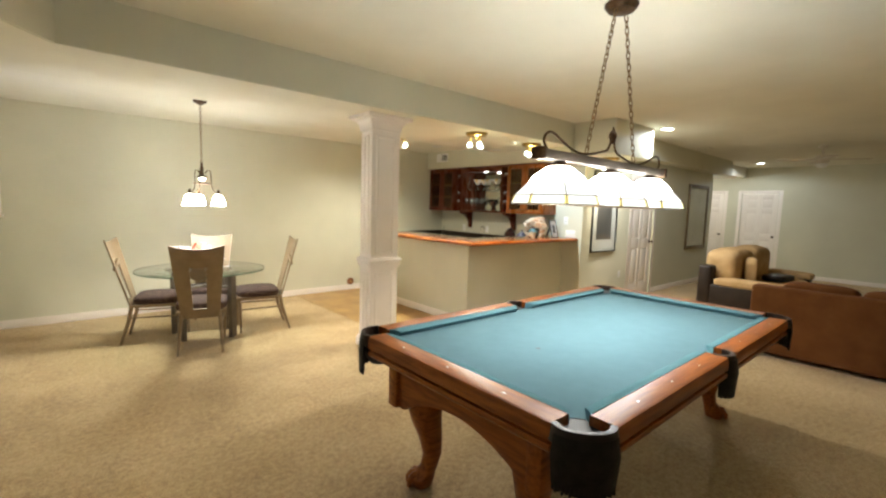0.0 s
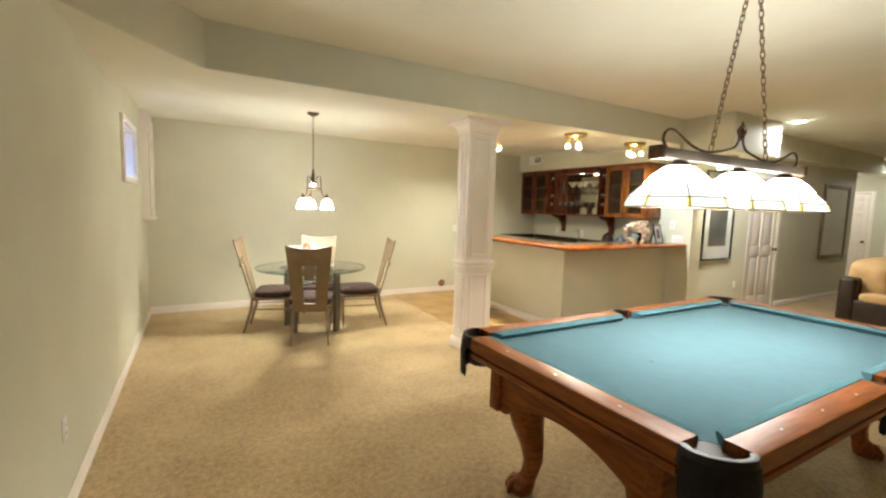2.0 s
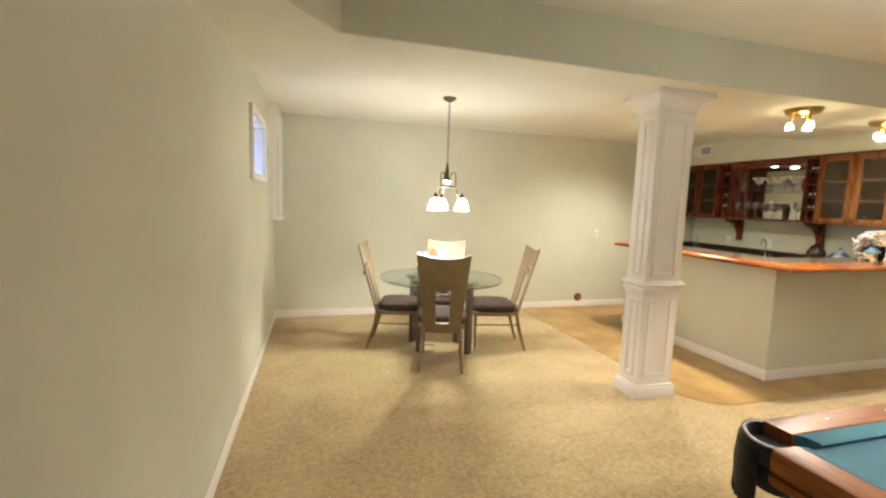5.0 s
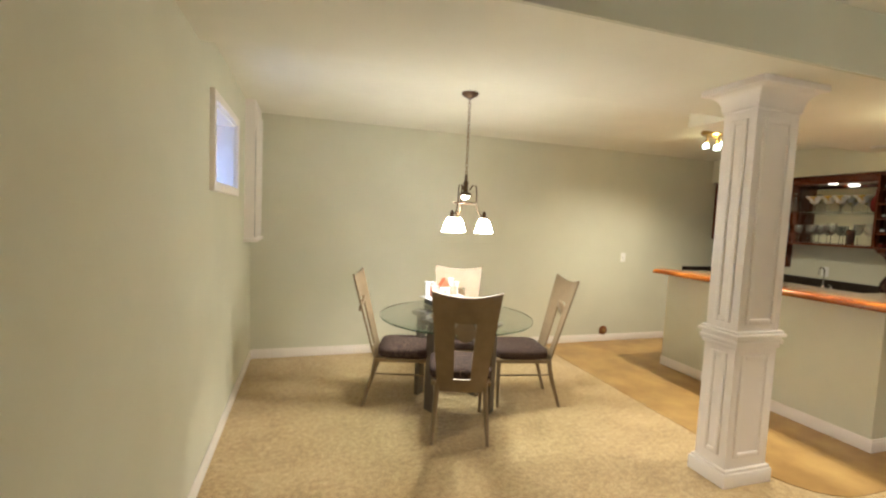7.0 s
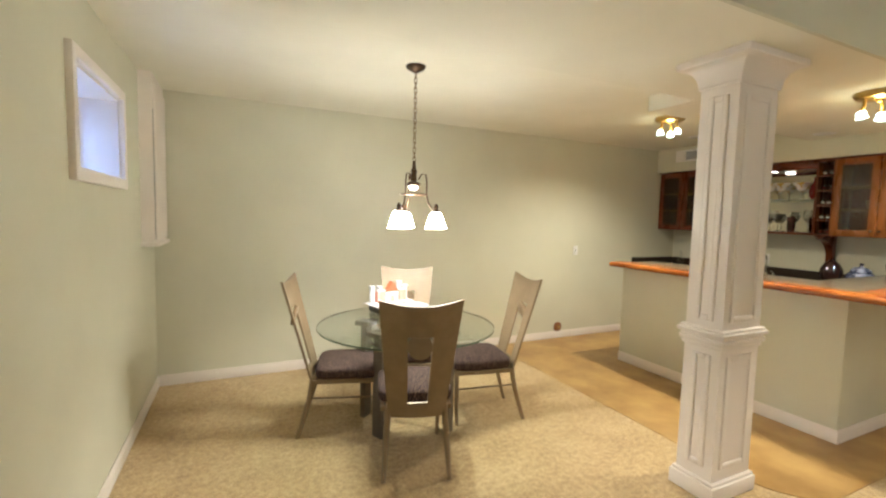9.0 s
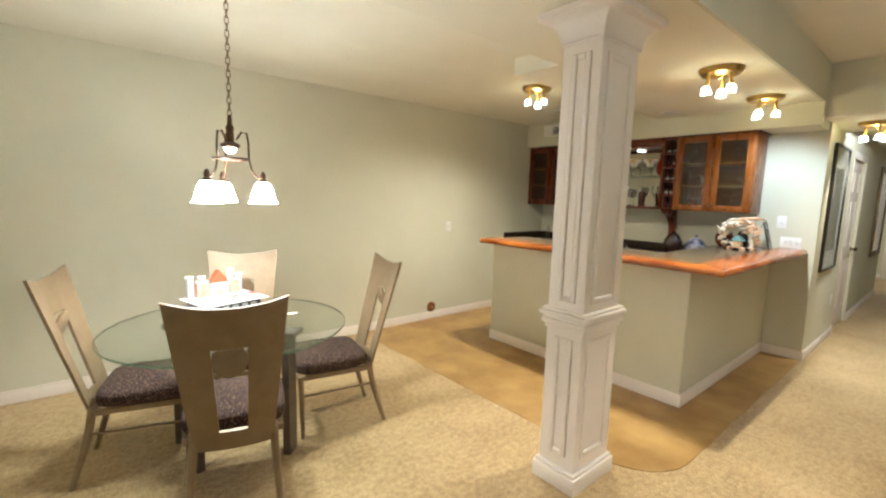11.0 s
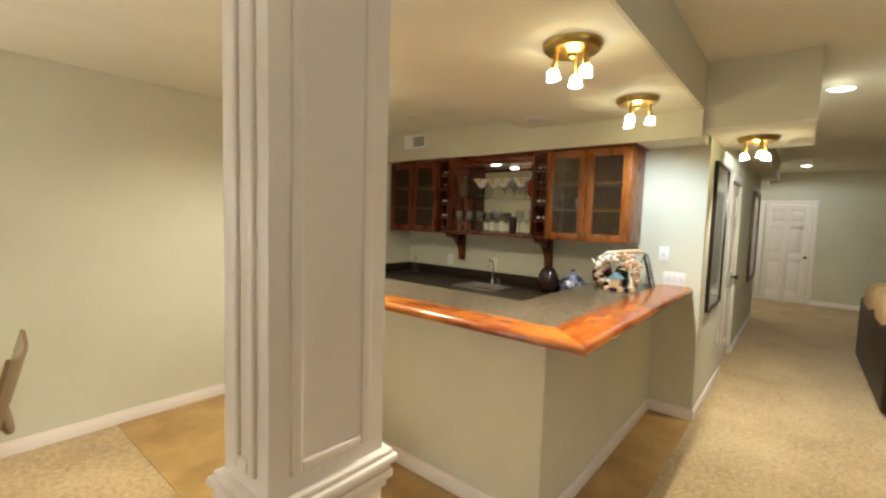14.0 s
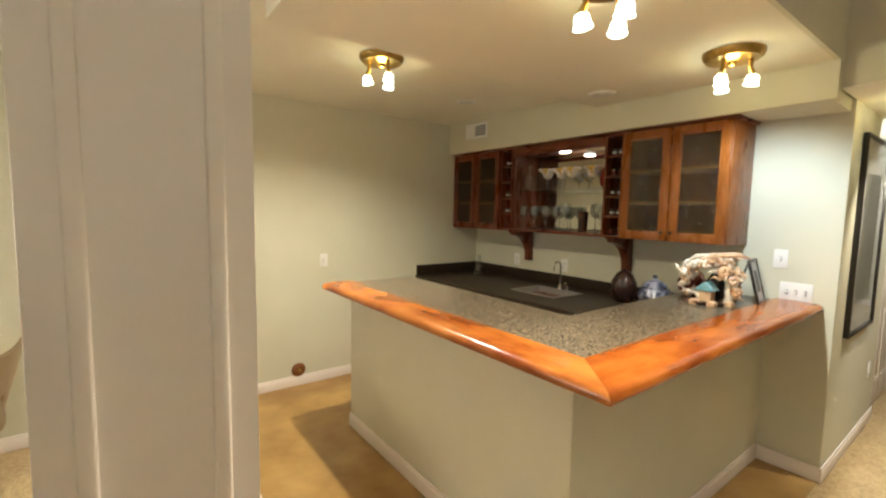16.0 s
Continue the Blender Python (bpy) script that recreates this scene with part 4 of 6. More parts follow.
def rail(length, along_x, sign, centre, name):
    """One wooden rail with a moulded outer face."""
    sec = [(0.002, PZ - 0.003), (0.012, PZ), (RW - 0.004, PZ), (RW, PZ - 0.006), (RW, PZ - 0.06), (0.05, PZ - 0.118), (0.012, PZ - 0.114), (0.002, PZ - 0.104), (-0.002, PZ - 0.092), (0.0, PZ - 0.080), (0.014, PZ - 0.078), (0.014, PZ - 0.068), (0.0, PZ - 0.066), (-0.004, PZ - 0.05), (-0.002, PZ - 0.02)]
    bm = bmesh.new()
    ends = []
    for s in (-1, 1):
        ring = []
        for d, z in sec:
            o = (W if along_x else L) / 2 - d
            p = (centre + s * length / 2, sign * o, z) if along_x else (sign * o, centre + s * length / 2, z)
            ring.append(bm.verts.new(p))
        ends.append(ring)
    k = len(sec)
    for i in range(k):
        j = (i + 1) % k
        bm.faces.new((ends[0][i], ends[0][j], ends[1][j], ends[1][i]))
    bm.faces.new(ends[0][::-1])
    bm.faces.new(ends[1])
    part(name, bm, "oak" if along_x else "oak_y", pt)


def cushion_rail(length, along_x, sign, centre):
    d0, d1 = RW + 0.0005, RW + 0.052
    sec = [(d0, PZ - 0.001), (d0 + 0.02, PZ - 0.0005), (d1 - 0.006, PZ - 0.008), (d1, PZ - 0.014), (d1 - 0.022, PZ - 0.0395), (d0, PZ - 0.0395)]
    bm = bmesh.new()
    ends = []
    for s in (-1, 1):
        ring = []
        for d, z in sec:
            o = (W if along_x else L) / 2 - d
            e = length / 2 - (d - d0) * 0.9
            ring.append(bm.verts.new((centre + s * e, sign * o, z) if along_x else (sign * o, centre + s * e, z)))
        ends.append(ring)
    k = len(sec)
    for i in range(k):
        j = (i + 1) % k
        bm.faces.new((ends[0][i], ends[0][j], ends[1][j], ends[1][i]))
    bm.faces.new(ends[0][::-1])
    bm.faces.new(ends[1])
    part("cushion_rail", bm, "rail_felt", pt)


PK = 0.125
for sy in (-1, 1):
    for sx in (-1, 1):
        ln = L / 2 - PK - 0.03 - 0.065
        rail(ln, True, sy, sx * (0.065 + ln / 2), "long_rail")
        cushion_rail(ln + 0.002, True, sy, sx * (0.065 + ln / 2 - 0.01))
        for k in (1, 2, 3):
            x = sx * (k * (L / 2 - 0.09) / 4)
            part("sight", prism(bmesh.new(), [(x - 0.009, sy * (W / 2 - 0.05)), (x, sy * (W / 2 - 0.05) - 0.005), (x + 0.009, sy * (W / 2 - 0.05)), (x, sy * (W / 2 - 0.05) + 0.005)], PZ + 0.0002, PZ + 0.001), "pearl", pt)
for sx in (-1, 1):
    ln = W - 2 * PK - 0.06
    rail(ln, False, sx, 0, "end_rail")
    cushion_rail(ln + 0.005, False, sx, 0)
    for k in (-1, 0, 1):
        y = k * 0.325
        x = sx * (L / 2 - 0.05)
        part("sight", prism(bmesh.new(), [(x - 0.005, y), (x, y - 0.009), (x + 0.005, y), (x, y + 0.009)], PZ + 0.0002, PZ + 0.001), "pearl", pt)


def pocket(x, y, ang, r):
    """Leather pocket: a horseshoe iron, hanging shield and fringe, open towards the bed."""
    a0, a1 = radians(-92), radians(92)
    n = 18
    axis = Vector((math.cos(radians(ang)), math.sin(radians(ang)), 0))
    side = Vector((-axis.y, axis.x, 0))
    flat, shift = (0.66, 0.034) if r > 0.08 else (1.0, 0.0)
    mid = Vector((x, y, 0)) + axis * shift

    def ray(a):
        return axis * (flat * math.cos(a)) + side * math.sin(a)
    bm = bmesh.new()
    prev = None
    for i in range(n + 1):
        a = a0 + (a1 - a0) * i / n
        d = ray(a)
        c = mid
        sec = [c + d * (r - 0.010) + Vector((0, 0, PZ - 0.055)), c + d * (r - 0.010) + Vector((0, 0, PZ + 0.002)), c + d * (r - 0.002) + Vector((0, 0, PZ + 0.004)), c + d * (r + 0.014) + Vector((0, 0, PZ + 0.001)), c + d * (r + 0.024) + Vector((0, 0, PZ - 0.055))]
        ring = [bm.verts.new(p) for p in sec]
        if prev:
            for k in range(5):
                bm.faces.new((prev[k], prev[(k + 1) % 5], ring[(k + 1) % 5], ring[k]))
        else:
            bm.faces.new(ring[::-1])
        prev = ring
    bm.faces.new(prev)
    part("pocket_iron", bm, "leather", pt, "polished dark brown leather pocket rim")
    bm = bmesh.new()
    b0, b1 = radians(-66), radians(66)
    rows = []
    for i in range(n + 1):
        a = b0 + (b1 - b0) * i / n
        d = ray(a)
        c = mid
        deep = 0.185 + 0.025 * math.cos((i / n - 0.5) * math.pi)
        rows.append([bm.verts.new(c + d * q + Vector((0, 0, z))) for q, z in ((r + 0.022, PZ - 0.02), (r + 0.032, PZ - 0.09), (r + 0.024, PZ - deep), (r + 0.010, PZ - deep), (r + 0.014, PZ - 0.04))])
    for p, q in zip(rows, rows[1:]):
        for k in range(5):
            bm.faces.new((p[k], p[(k + 1) % 5], q[(k + 1) % 5], q[k]))
    bm.faces.new(rows[0][::-1])
    bm.faces.new(rows[-1])
    part("pocket_shield", bm, "black_leather", pt, "black leather pocket shield")
    bm = bmesh.new()
    for i in range(n):
        a = b0 + (b1 - b0) * (i + 0.5) / n
        d = ray(a)
        c = mid + d * (r + 0.016)
        tube(bm, [c + Vector((0, 0, PZ - 0.178)), c + d * 0.004 + Vector((0, 0, PZ - 0.208 - 0.006 * (i % 2)))], [0.008, 0.005], 5)
    part("pocket_fringe", bm, "black_leather", pt, "leather fringe")
    part("pocket_well", turned([(r * 0.6, PZ - 0.17), (r - 0.01, PZ - 0.12), (r - 0.008, PZ - 0.038)], (x, y, 0), 20, cap=False), "slot", pt)
    # Bed is uncut; a dark disc on it gives the pocket's shade.
    part("pocket_shade_disc", turned([(r - 0.012, PZ - 0.0395), (r - 0.012, PZ - 0.0385)], (x, y, 0), 24), "slot", pt, "dark disc on the felt for the shade of the pocket opening")


for sx in (-1, 1):
    for sy in (-1, 1):
        pocket(sx * (L / 2 - 0.104), sy * (W / 2 - 0.104), math.degrees(math.atan2(sy, sx)), 0.092)
for sy in (-1, 1):
    pocket(0, sy * (W / 2 - 0.062), 90 * sy, 0.060)


AX, AY = L / 2 - 0.11, W / 2 - 0.27


def apron(along_x, sign):
    """Skirt board with an arched lower edge."""
    length, o = (2 * AX - 0.03, AY) if along_x else (2 * AY - 0.03, AX)
    h, n = length / 2, 32
    bm = bmesh.new()
    rows = []
    for i in range(n + 1):
        f = i / n
        s = -h + length * f
        z0 = 0.43 + 0.125 * math.sin(math.pi * min(1, max(0, (f - 0.06) / 0.88))) ** 0.75
        q = []
        for d, z in ((0, z0), (0.012, z0 + 0.06), (0.008, PZ - 0.10), (0.0, PZ - 0.075), (-0.03, PZ - 0.075), (-0.03, z0)):
            q.append(bm.verts.new((s, sign * (o + d), z) if along_x else (sign * (o + d), s, z)))
        rows.append(q)
    for p, q in zip(rows, rows[1:]):
        for k in range(6):
            bm.faces.new((p[k], p[(k + 1) % 6], q[(k + 1) % 6], q[k]))
    bm.faces.new(rows[0][::-1])
    bm.faces.new(rows[-1])
    part("apron", bm, "oak" if along_x else "oak_y", pt)


for s in (-1, 1):
    apron(True, s)
    apron(False, s)
    for k in (-1, 1):
        part("corner_post", cube(s * AX - 0.035, s * AX + 0.035, k * AY - 0.035, k * AY + 0.035, 0.44, PZ - 0.076, 0.006), "oak", pt)


def cabriole(x, y, sx, sy):
    """A bowed leg on a claw foot, bowing out along the corner's diagonal."""
    d = Vector((sx, sy, 0)).normalized()
    prof = [(0.0, 0.055, 0.055), (0.02, 0.064, 0.06), (0.05, 0.066, 0.055), (0.075, 0.05, 0.035), (0.11, 0.042, 0.015), (0.18, 0.047, 0.0), (0.27, 0.058, 0.012), (0.36, 0.074, 0.035), (0.43, 0.085, 0.045), (0.48, 0.085, 0.03), (0.50, 0.07, 0.015)]
    bm = bmesh.new()
    prev = None
    for z, r, o in prof:
        ring = []
        for k in range(16):
            a = 2 * math.pi * k / 16 + math.pi / 16
            q = (abs(math.cos(a)) ** 4 + abs(math.sin(a)) ** 4) ** -0.25
            ring.append(bm.verts.new(Vector((x, y, z)) + d * o + Vector((math.cos(a), math.sin(a), 0)) * r * (0.35 + 0.65 * q)))
        if prev:
            for k in range(16):
                bm.faces.new((prev[k], prev[(k + 1) % 16], ring[(k + 1) % 16], ring[k]))
        else:
            bm.faces.new(ring[::-1])
        prev = ring
    bm.faces.new(prev)
    lg = part("leg", bm, "oak", pt, "carved cabriole leg")
    for k in (-1, 0, 1):
        a = math.atan2(d.y, d.x) + 0.6 * k
        c = Vector((x, y, 0)) + d * 0.05
        e = Vector((math.cos(a), math.sin(a), 0))
        part("claw", tube(bmesh.new(), [c + e * 0.02 + Vector((0, 0, 0.065)), c + e * 0.055 + Vector((0, 0, 0.055)), c + e * 0.075 + Vector((0, 0, 0.03)), c + e * 0.078 + Vector((0, 0, 0.004))], [0.018, 0.021, 0.019, 0.012], 8), "oak", lg)
    part("leg_block", cube(x - 0.09, x + 0.09, y - 0.09, y + 0.09, 0.49, PZ - 0.076, 0.008), "oak", pt)


for sx in (-1, 1):
    for sy in (-1, 1):
        cabriole(sx * (L / 2 - 0.255), sy * (W / 2 - 0.40), sx, sy)

# ---- pool table lamp ----
pl = thing("pool_table_lamp", (2.49, POOL_Y, TOP), "three-shade leaded glass pool table lamp on chains", "lamp")
part("canopy", turned([(0.02, -0.05), (0.075, -0.04), (0.095, -0.015), (0.095, 0)], segs=28), "bronze", pl)
for s in (-1, 1):
    part("chain", chain(bmesh.new(), (s * 0.06, 0, -0.045), (s * 0.28, 0, -0.88), 0.044, 0.0034, 0.010), "antique", pl)
part("beam", cube(-0.70, 0.70, -0.028, 0.028, -0.95, -0.90, 0.006), "table_metal", pl, "dark brown beam")
for s in (-1, 1):
    part("end_cap", cube(s * 0.71 - 0.02, s * 0.71 + 0.02, -0.034, 0.034, -0.957, -0.893, 0.006), "bronze", pl)
    pts = [(0.66, -0.90), (0.69, -0.865), (0.67, -0.825), (0.62, -0.815), (0.54, -0.845), (0.44, -0.88), (0.34, -0.893), (0.24, -0.883), (0.15, -0.865), (0.08, -0.845), (0.045, -0.80), (0.05, -0.75), (0.02, -0.73), (-0.015, -0.75), (0.0, -0.775)]
    fine = []
    for i in range(len(pts) - 1):
        for k in range(4):
            f = k / 4
            p0, p1, p2, p3 = (Vector(pts[max(0, min(len(pts) - 1, i + j))]) for j in (-1, 0, 1, 2))
            q = 0.5 * (2 * p1 + (p2 - p0) * f + (2 * p0 - 5 * p1 + 4 * p2 - p3) * f * f + (3 * p1 - p0 - 3 * p2 + p3) * f ** 3)
            fine.append((s * q.x, 0.012 * s, q.y))
    part("scroll", bar_of(fine, 0.0068), "bronze", pl, "wrought iron scroll")
part("finial", bar_of([(0, 0, -0.80), (0.01, 0, -0.735), (0, 0, -0.70)], [0.012, 0.012, 0.004]), "bronze", pl)


def leaded_shade(x):
    """Eight-sided shade: a white hood, a flared skirt and a border of coloured tiles between lead lines."""
    n = 8
    rim = ((0.160, -1.068), (0.222, -1.130), (0.240, -1.175))
    sh = part("shade", lathe(bmesh.new(), [rim[0], (0.122, -1.022), (0.070, -0.984), (0.042, -0.972)], (x, 0, 0), n, cap=False), "pool_shade", pl, "lit opal glass shade")
    part("shade_top", turned([(0.055, -0.978), (0.03, -0.955), (0.02, -0.95)], (x, 0, 0), 16), "bronze", sh)
    for i in range(n):
        a = 2 * math.pi * i / n
        d = Vector((math.cos(a), math.sin(a), 0))
        c = Vector((x, 0, 0))
        part("came", bar_of([c + d * (r + 0.002) + Vector((0, 0, z)) for r, z in rim], 0.003, segs=4), "lead", sh)
    for r, z in rim:
        part("came_ring", tube(bmesh.new(), [Vector((x + (r + 0.002) * math.cos(2 * math.pi * i / n), (r + 0.002) * math.sin(2 * math.pi * i / n), z)) for i in range(n)], 0.0032, 4, closed=True), "lead", sh)
    for i in range(n):
        a0, a1 = 2 * math.pi * i / n, 2 * math.pi * (i + 1) / n
        for (r0, z0), (r1, z1), cuts in ((rim[0], rim[1], ((0.0, 0.5, "pool_skirt"), (0.5, 1.0, "pool_skirt"))), (rim[1], rim[2], ((0.0, 0.06, "amber"), (0.06, 0.5, "pool_skirt"), (0.5, 0.94, "pool_skirt"), (0.94, 1.0, "amber")))):
            p = [Vector((x + r * math.cos(a), r * math.sin(a), z)) for r, z, a in ((r0, z0, a0), (r0, z0, a1), (r1, z1, a1), (r1, z1, a0))]
            out = Vector((math.cos((a0 + a1) / 2), math.sin((a0 + a1) / 2), 0)) * 0.002
            for f0, f1, mat in cuts:
                bm = bmesh.new()
                q = [p[0].lerp(p[1], f0), p[0].lerp(p[1], f1), p[3].lerp(p[2], f1), p[3].lerp(p[2], f0)]
                lo, hi = [bm.verts.new(v) for v in q], [bm.verts.new(v + out) for v in q]
                bm.faces.new(lo[::-1])
                bm.faces.new(hi)
                for k in range(4):
                    bm.faces.new((lo[k], lo[(k + 1) % 4], hi[(k + 1) % 4], hi[k]))
                part("glass_tile", bm, mat, sh)


for px in POOL_X:
    leaded_shade(px - 2.49)

# ---- bar ----
BWX, BWY, BEND = 3.74, 3.83, 5.74
BT = 1.075
bar = thing("bar_counter", (BWX, BWY, 0), "L-shaped painted bar with granite top and orange wood edge", "bar")
part("front_wall", cube(0, 0.13, 0, BEND - BWY, 0, BT - 0.04), "wall", bar, "sage green painted bar front")
part("return_wall", cube(0.13, BX - BWX, 0, 0.13, 0, BT - 0.04), "wall", bar, "sage green painted bar return")
part("granite_top", prism(bmesh.new(), [(-0.02, -0.05), (BX - BWX - 0.002, -0.05), (BX - BWX - 0.002, 0.41), (0.50, 0.41), (0.50, BEND - BWY - 0.002), (-0.02, BEND - BWY - 0.002)], BT - 0.039, BT - 0.006), "granite", bar, "speckled brown granite bar top")


def edge_board(bm, p0, p1, o0, o1):
    """Moulded wood edge from p0 to p1 on the inside and o0 to o1 on the outside, mitred."""
    sec = [(0.0, -0.035), (0.0, 0.0), (0.06, 0.006), (0.5, 0.006), (0.84, 0.004), (0.93, 0.0), (0.98, -0.010), (1.0, -0.022), (0.985, -0.034), (0.94, -0.040), (0.7, -0.038)]
    ends = [[bm.verts.new((i[0] + (o[0] - i[0]) * f, i[1] + (o[1] - i[1]) * f, BT + z)) for f, z in sec] for i, o in ((p0, o0), (p1, o1))]
    k = len(sec)
    for a in range(k):
        b = (a + 1) % k
        bm.faces.new((ends[0][a], ends[0][b], ends[1][b], ends[1][a]))
    bm.faces.new(ends[0][::-1])
    bm.faces.new(ends[1])
    return bm


IN, OUT = 0.0, -0.215
part("wood_edge", edge_board(bmesh.new(), (IN, IN - 0.03), (IN, BEND - BWY), (OUT, OUT - 0.06), (OUT, BEND - BWY)), "bar_wood", bar, "polished orange wood bar edge")
part("wood_edge", edge_board(bmesh.new(), (IN, IN - 0.032), (BX - BWX - 0.003, IN - 0.032), (OUT, OUT - 0.062), (BX - BWX - 0.003, OUT - 0.062)), "bar_wood_x", bar, "polished orange wood bar edge")
bm = cube(-0.016, 0, -0.016, BEND - BWY, 0.005, 0.085, 0.002)
box(bm, -0.012, 0, -0.012, BEND - BWY, 0.083, 0.10, 0.004)
part("baseboard", bm, "trim", bar, "white baseboard")
bm = cube(0.0, BX - BWX - 0.017, -0.016, 0, 0.005, 0.085, 0.002)
box(bm, 0.0, BX - BWX - 0.017, -0.012, 0, 0.083, 0.10, 0.004)
part("baseboard", bm, "trim", bar, "white baseboard")

# back counter: base units, worktop, sink
CF, CZ = 4.90, 0.91
for i in range(3):
    y0 = 3.98 + i * 0.67
    u = thing("base_cabinet", (CF + 0.03, y0, 0.005), "cherry wood base cabinet under the back counter", "cabinet", "bar base cabinets")
    part("body", cube(0.02, BX - CF - 0.031, 0.001, 0.669, 0.09, CZ - 0.046), "cherry", u)
    part("plinth", cube(0.06, BX - CF - 0.031, 0.001, 0.669, 0.0, 0.09), "cherry", u)
    for k in (0, 1):
        d = part("door", cube(0.0, 0.019, 0.006 + k * 0.332, 0.332 + k * 0.332, 0.10, CZ - 0.06, 0.003), "cherry", u)
        part("handle", turned([(0.006, 0), (0.006, 0.012), (0.012, 0.018), (0.008, 0.024)], (0, 0.30 + k * 0.07, 0.72), 10, m=Matrix.Rotation(radians(-90), 4, "Y")), "bronze", d)
dw = thing("dishwasher", (CF + 0.03, 5.992, 0.005), "white built-in appliance under the back counter", "dishwasher")
part("body", cube(0.02, BX - CF - 0.031, 0.001, 0.66, 0.0, CZ - 0.046), "plastic", dw)
part("door", cube(-0.012, 0.019, 0.006, 0.655, 0.10, CZ - 0.165, 0.006), "plastic", dw)
part("control_panel", cube(-0.018, 0.019, 0.006, 0.655, CZ - 0.16, CZ - 0.05, 0.006), "plastic", dw)
part("handle", bar_of([(-0.02, 0.12, CZ - 0.14), (-0.045, 0.14, CZ - 0.14), (-0.045, 0.52, CZ - 0.14), (-0.02, 0.54, CZ - 0.14)], 0.008), "steel", dw)
wt = thing("worktop", (CF, 3.965, CZ - 0.035), "dark speckled worktop with backsplash", "worktop")
bm = bmesh.new()
SY, SX = 5.30, 5.36
s0, s1, q0, q1 = SX - 0.19, SX + 0.15, SY - 0.22, SY + 0.22
for x0, x1, y0, y1 in ((CF, s0, 3.965, FY), (s1, BX, 3.965, FY), (s0, s1, 3.965, q0), (s0, s1, q1, FY)):
    box(bm, x0 - CF, x1 - CF - 0.001, y0 - 3.965, y1 - 3.965 - 0.001, 0.0, 0.035)
part("slab", bm, "dark_top", wt)
part("backsplash", cube(BX - CF - 0.021, BX - CF - 0.001, 0, FY - 3.965 - 0.001, 0.036, 0.136, 0.002), "dark_top", wt)
part("side_splash", cube(0.01, BX - CF - 0.022, FY - 3.965 - 0.021, FY - 3.965 - 0.001, 0.036, 0.136, 0.002), "dark_top", wt)
sk = thing("sink", (SX - 0.02, SY, CZ), "small stainless steel bar sink", "sink")
bm = bmesh.new()
for x0, x1, y0, y1 in ((-0.19, -0.15, -0.24, 0.24), (0.15, 0.19, -0.24, 0.24), (-0.15, 0.15, -0.24, -0.2), (-0.15, 0.15, 0.2, 0.24)):
    box(bm, x0, x1, y0, y1, 0.0005, 0.006, 0.002)
part("rim", bm, "steel", sk)
bm = cube(-0.15, 0.15, -0.2, 0.2, -0.15, -0.145)
for x0, x1, y0, y1 in ((-0.153, -0.15, -0.2, 0.2), (0.15, 0.153, -0.2, 0.2), (-0.15, 0.15, -0.203, -0.2), (-0.15, 0.15, 0.2, 0.203)):
    box(bm, x0, x1, y0, y1, -0.15, 0.003)
part("bowl", bm, "steel", sk)
fc = thing("faucet", (5.56, 5.32, CZ), "chrome gooseneck bar faucet", "faucet")
part("base", turned([(0.024, 0), (0.024, 0.01), (0.016, 0.03), (0.011, 0.05)], segs=18), "chrome", fc)
part("spout", bar_of([(0, 0, 0.04), (0, 0, 0.20)] + [(-0.045 + 0.045 * math.cos(a), 0, 0.20 + 0.05 * math.sin(a)) for a in [math.pi * k / 10 for k in range(1, 11)]] + [(-0.09, 0, 0.17)], 0.009, segs=10), "chrome", fc)
part("lever", bar_of([(0, -0.08, 0.0), (0, -0.08, 0.05), (-0.04, -0.08, 0.065)], [0.014, 0.012, 0.006], segs=10), "chrome", fc)

# wall cabinets
KX, KZ0, KZ1 = 5.40, 1.41, 2.175


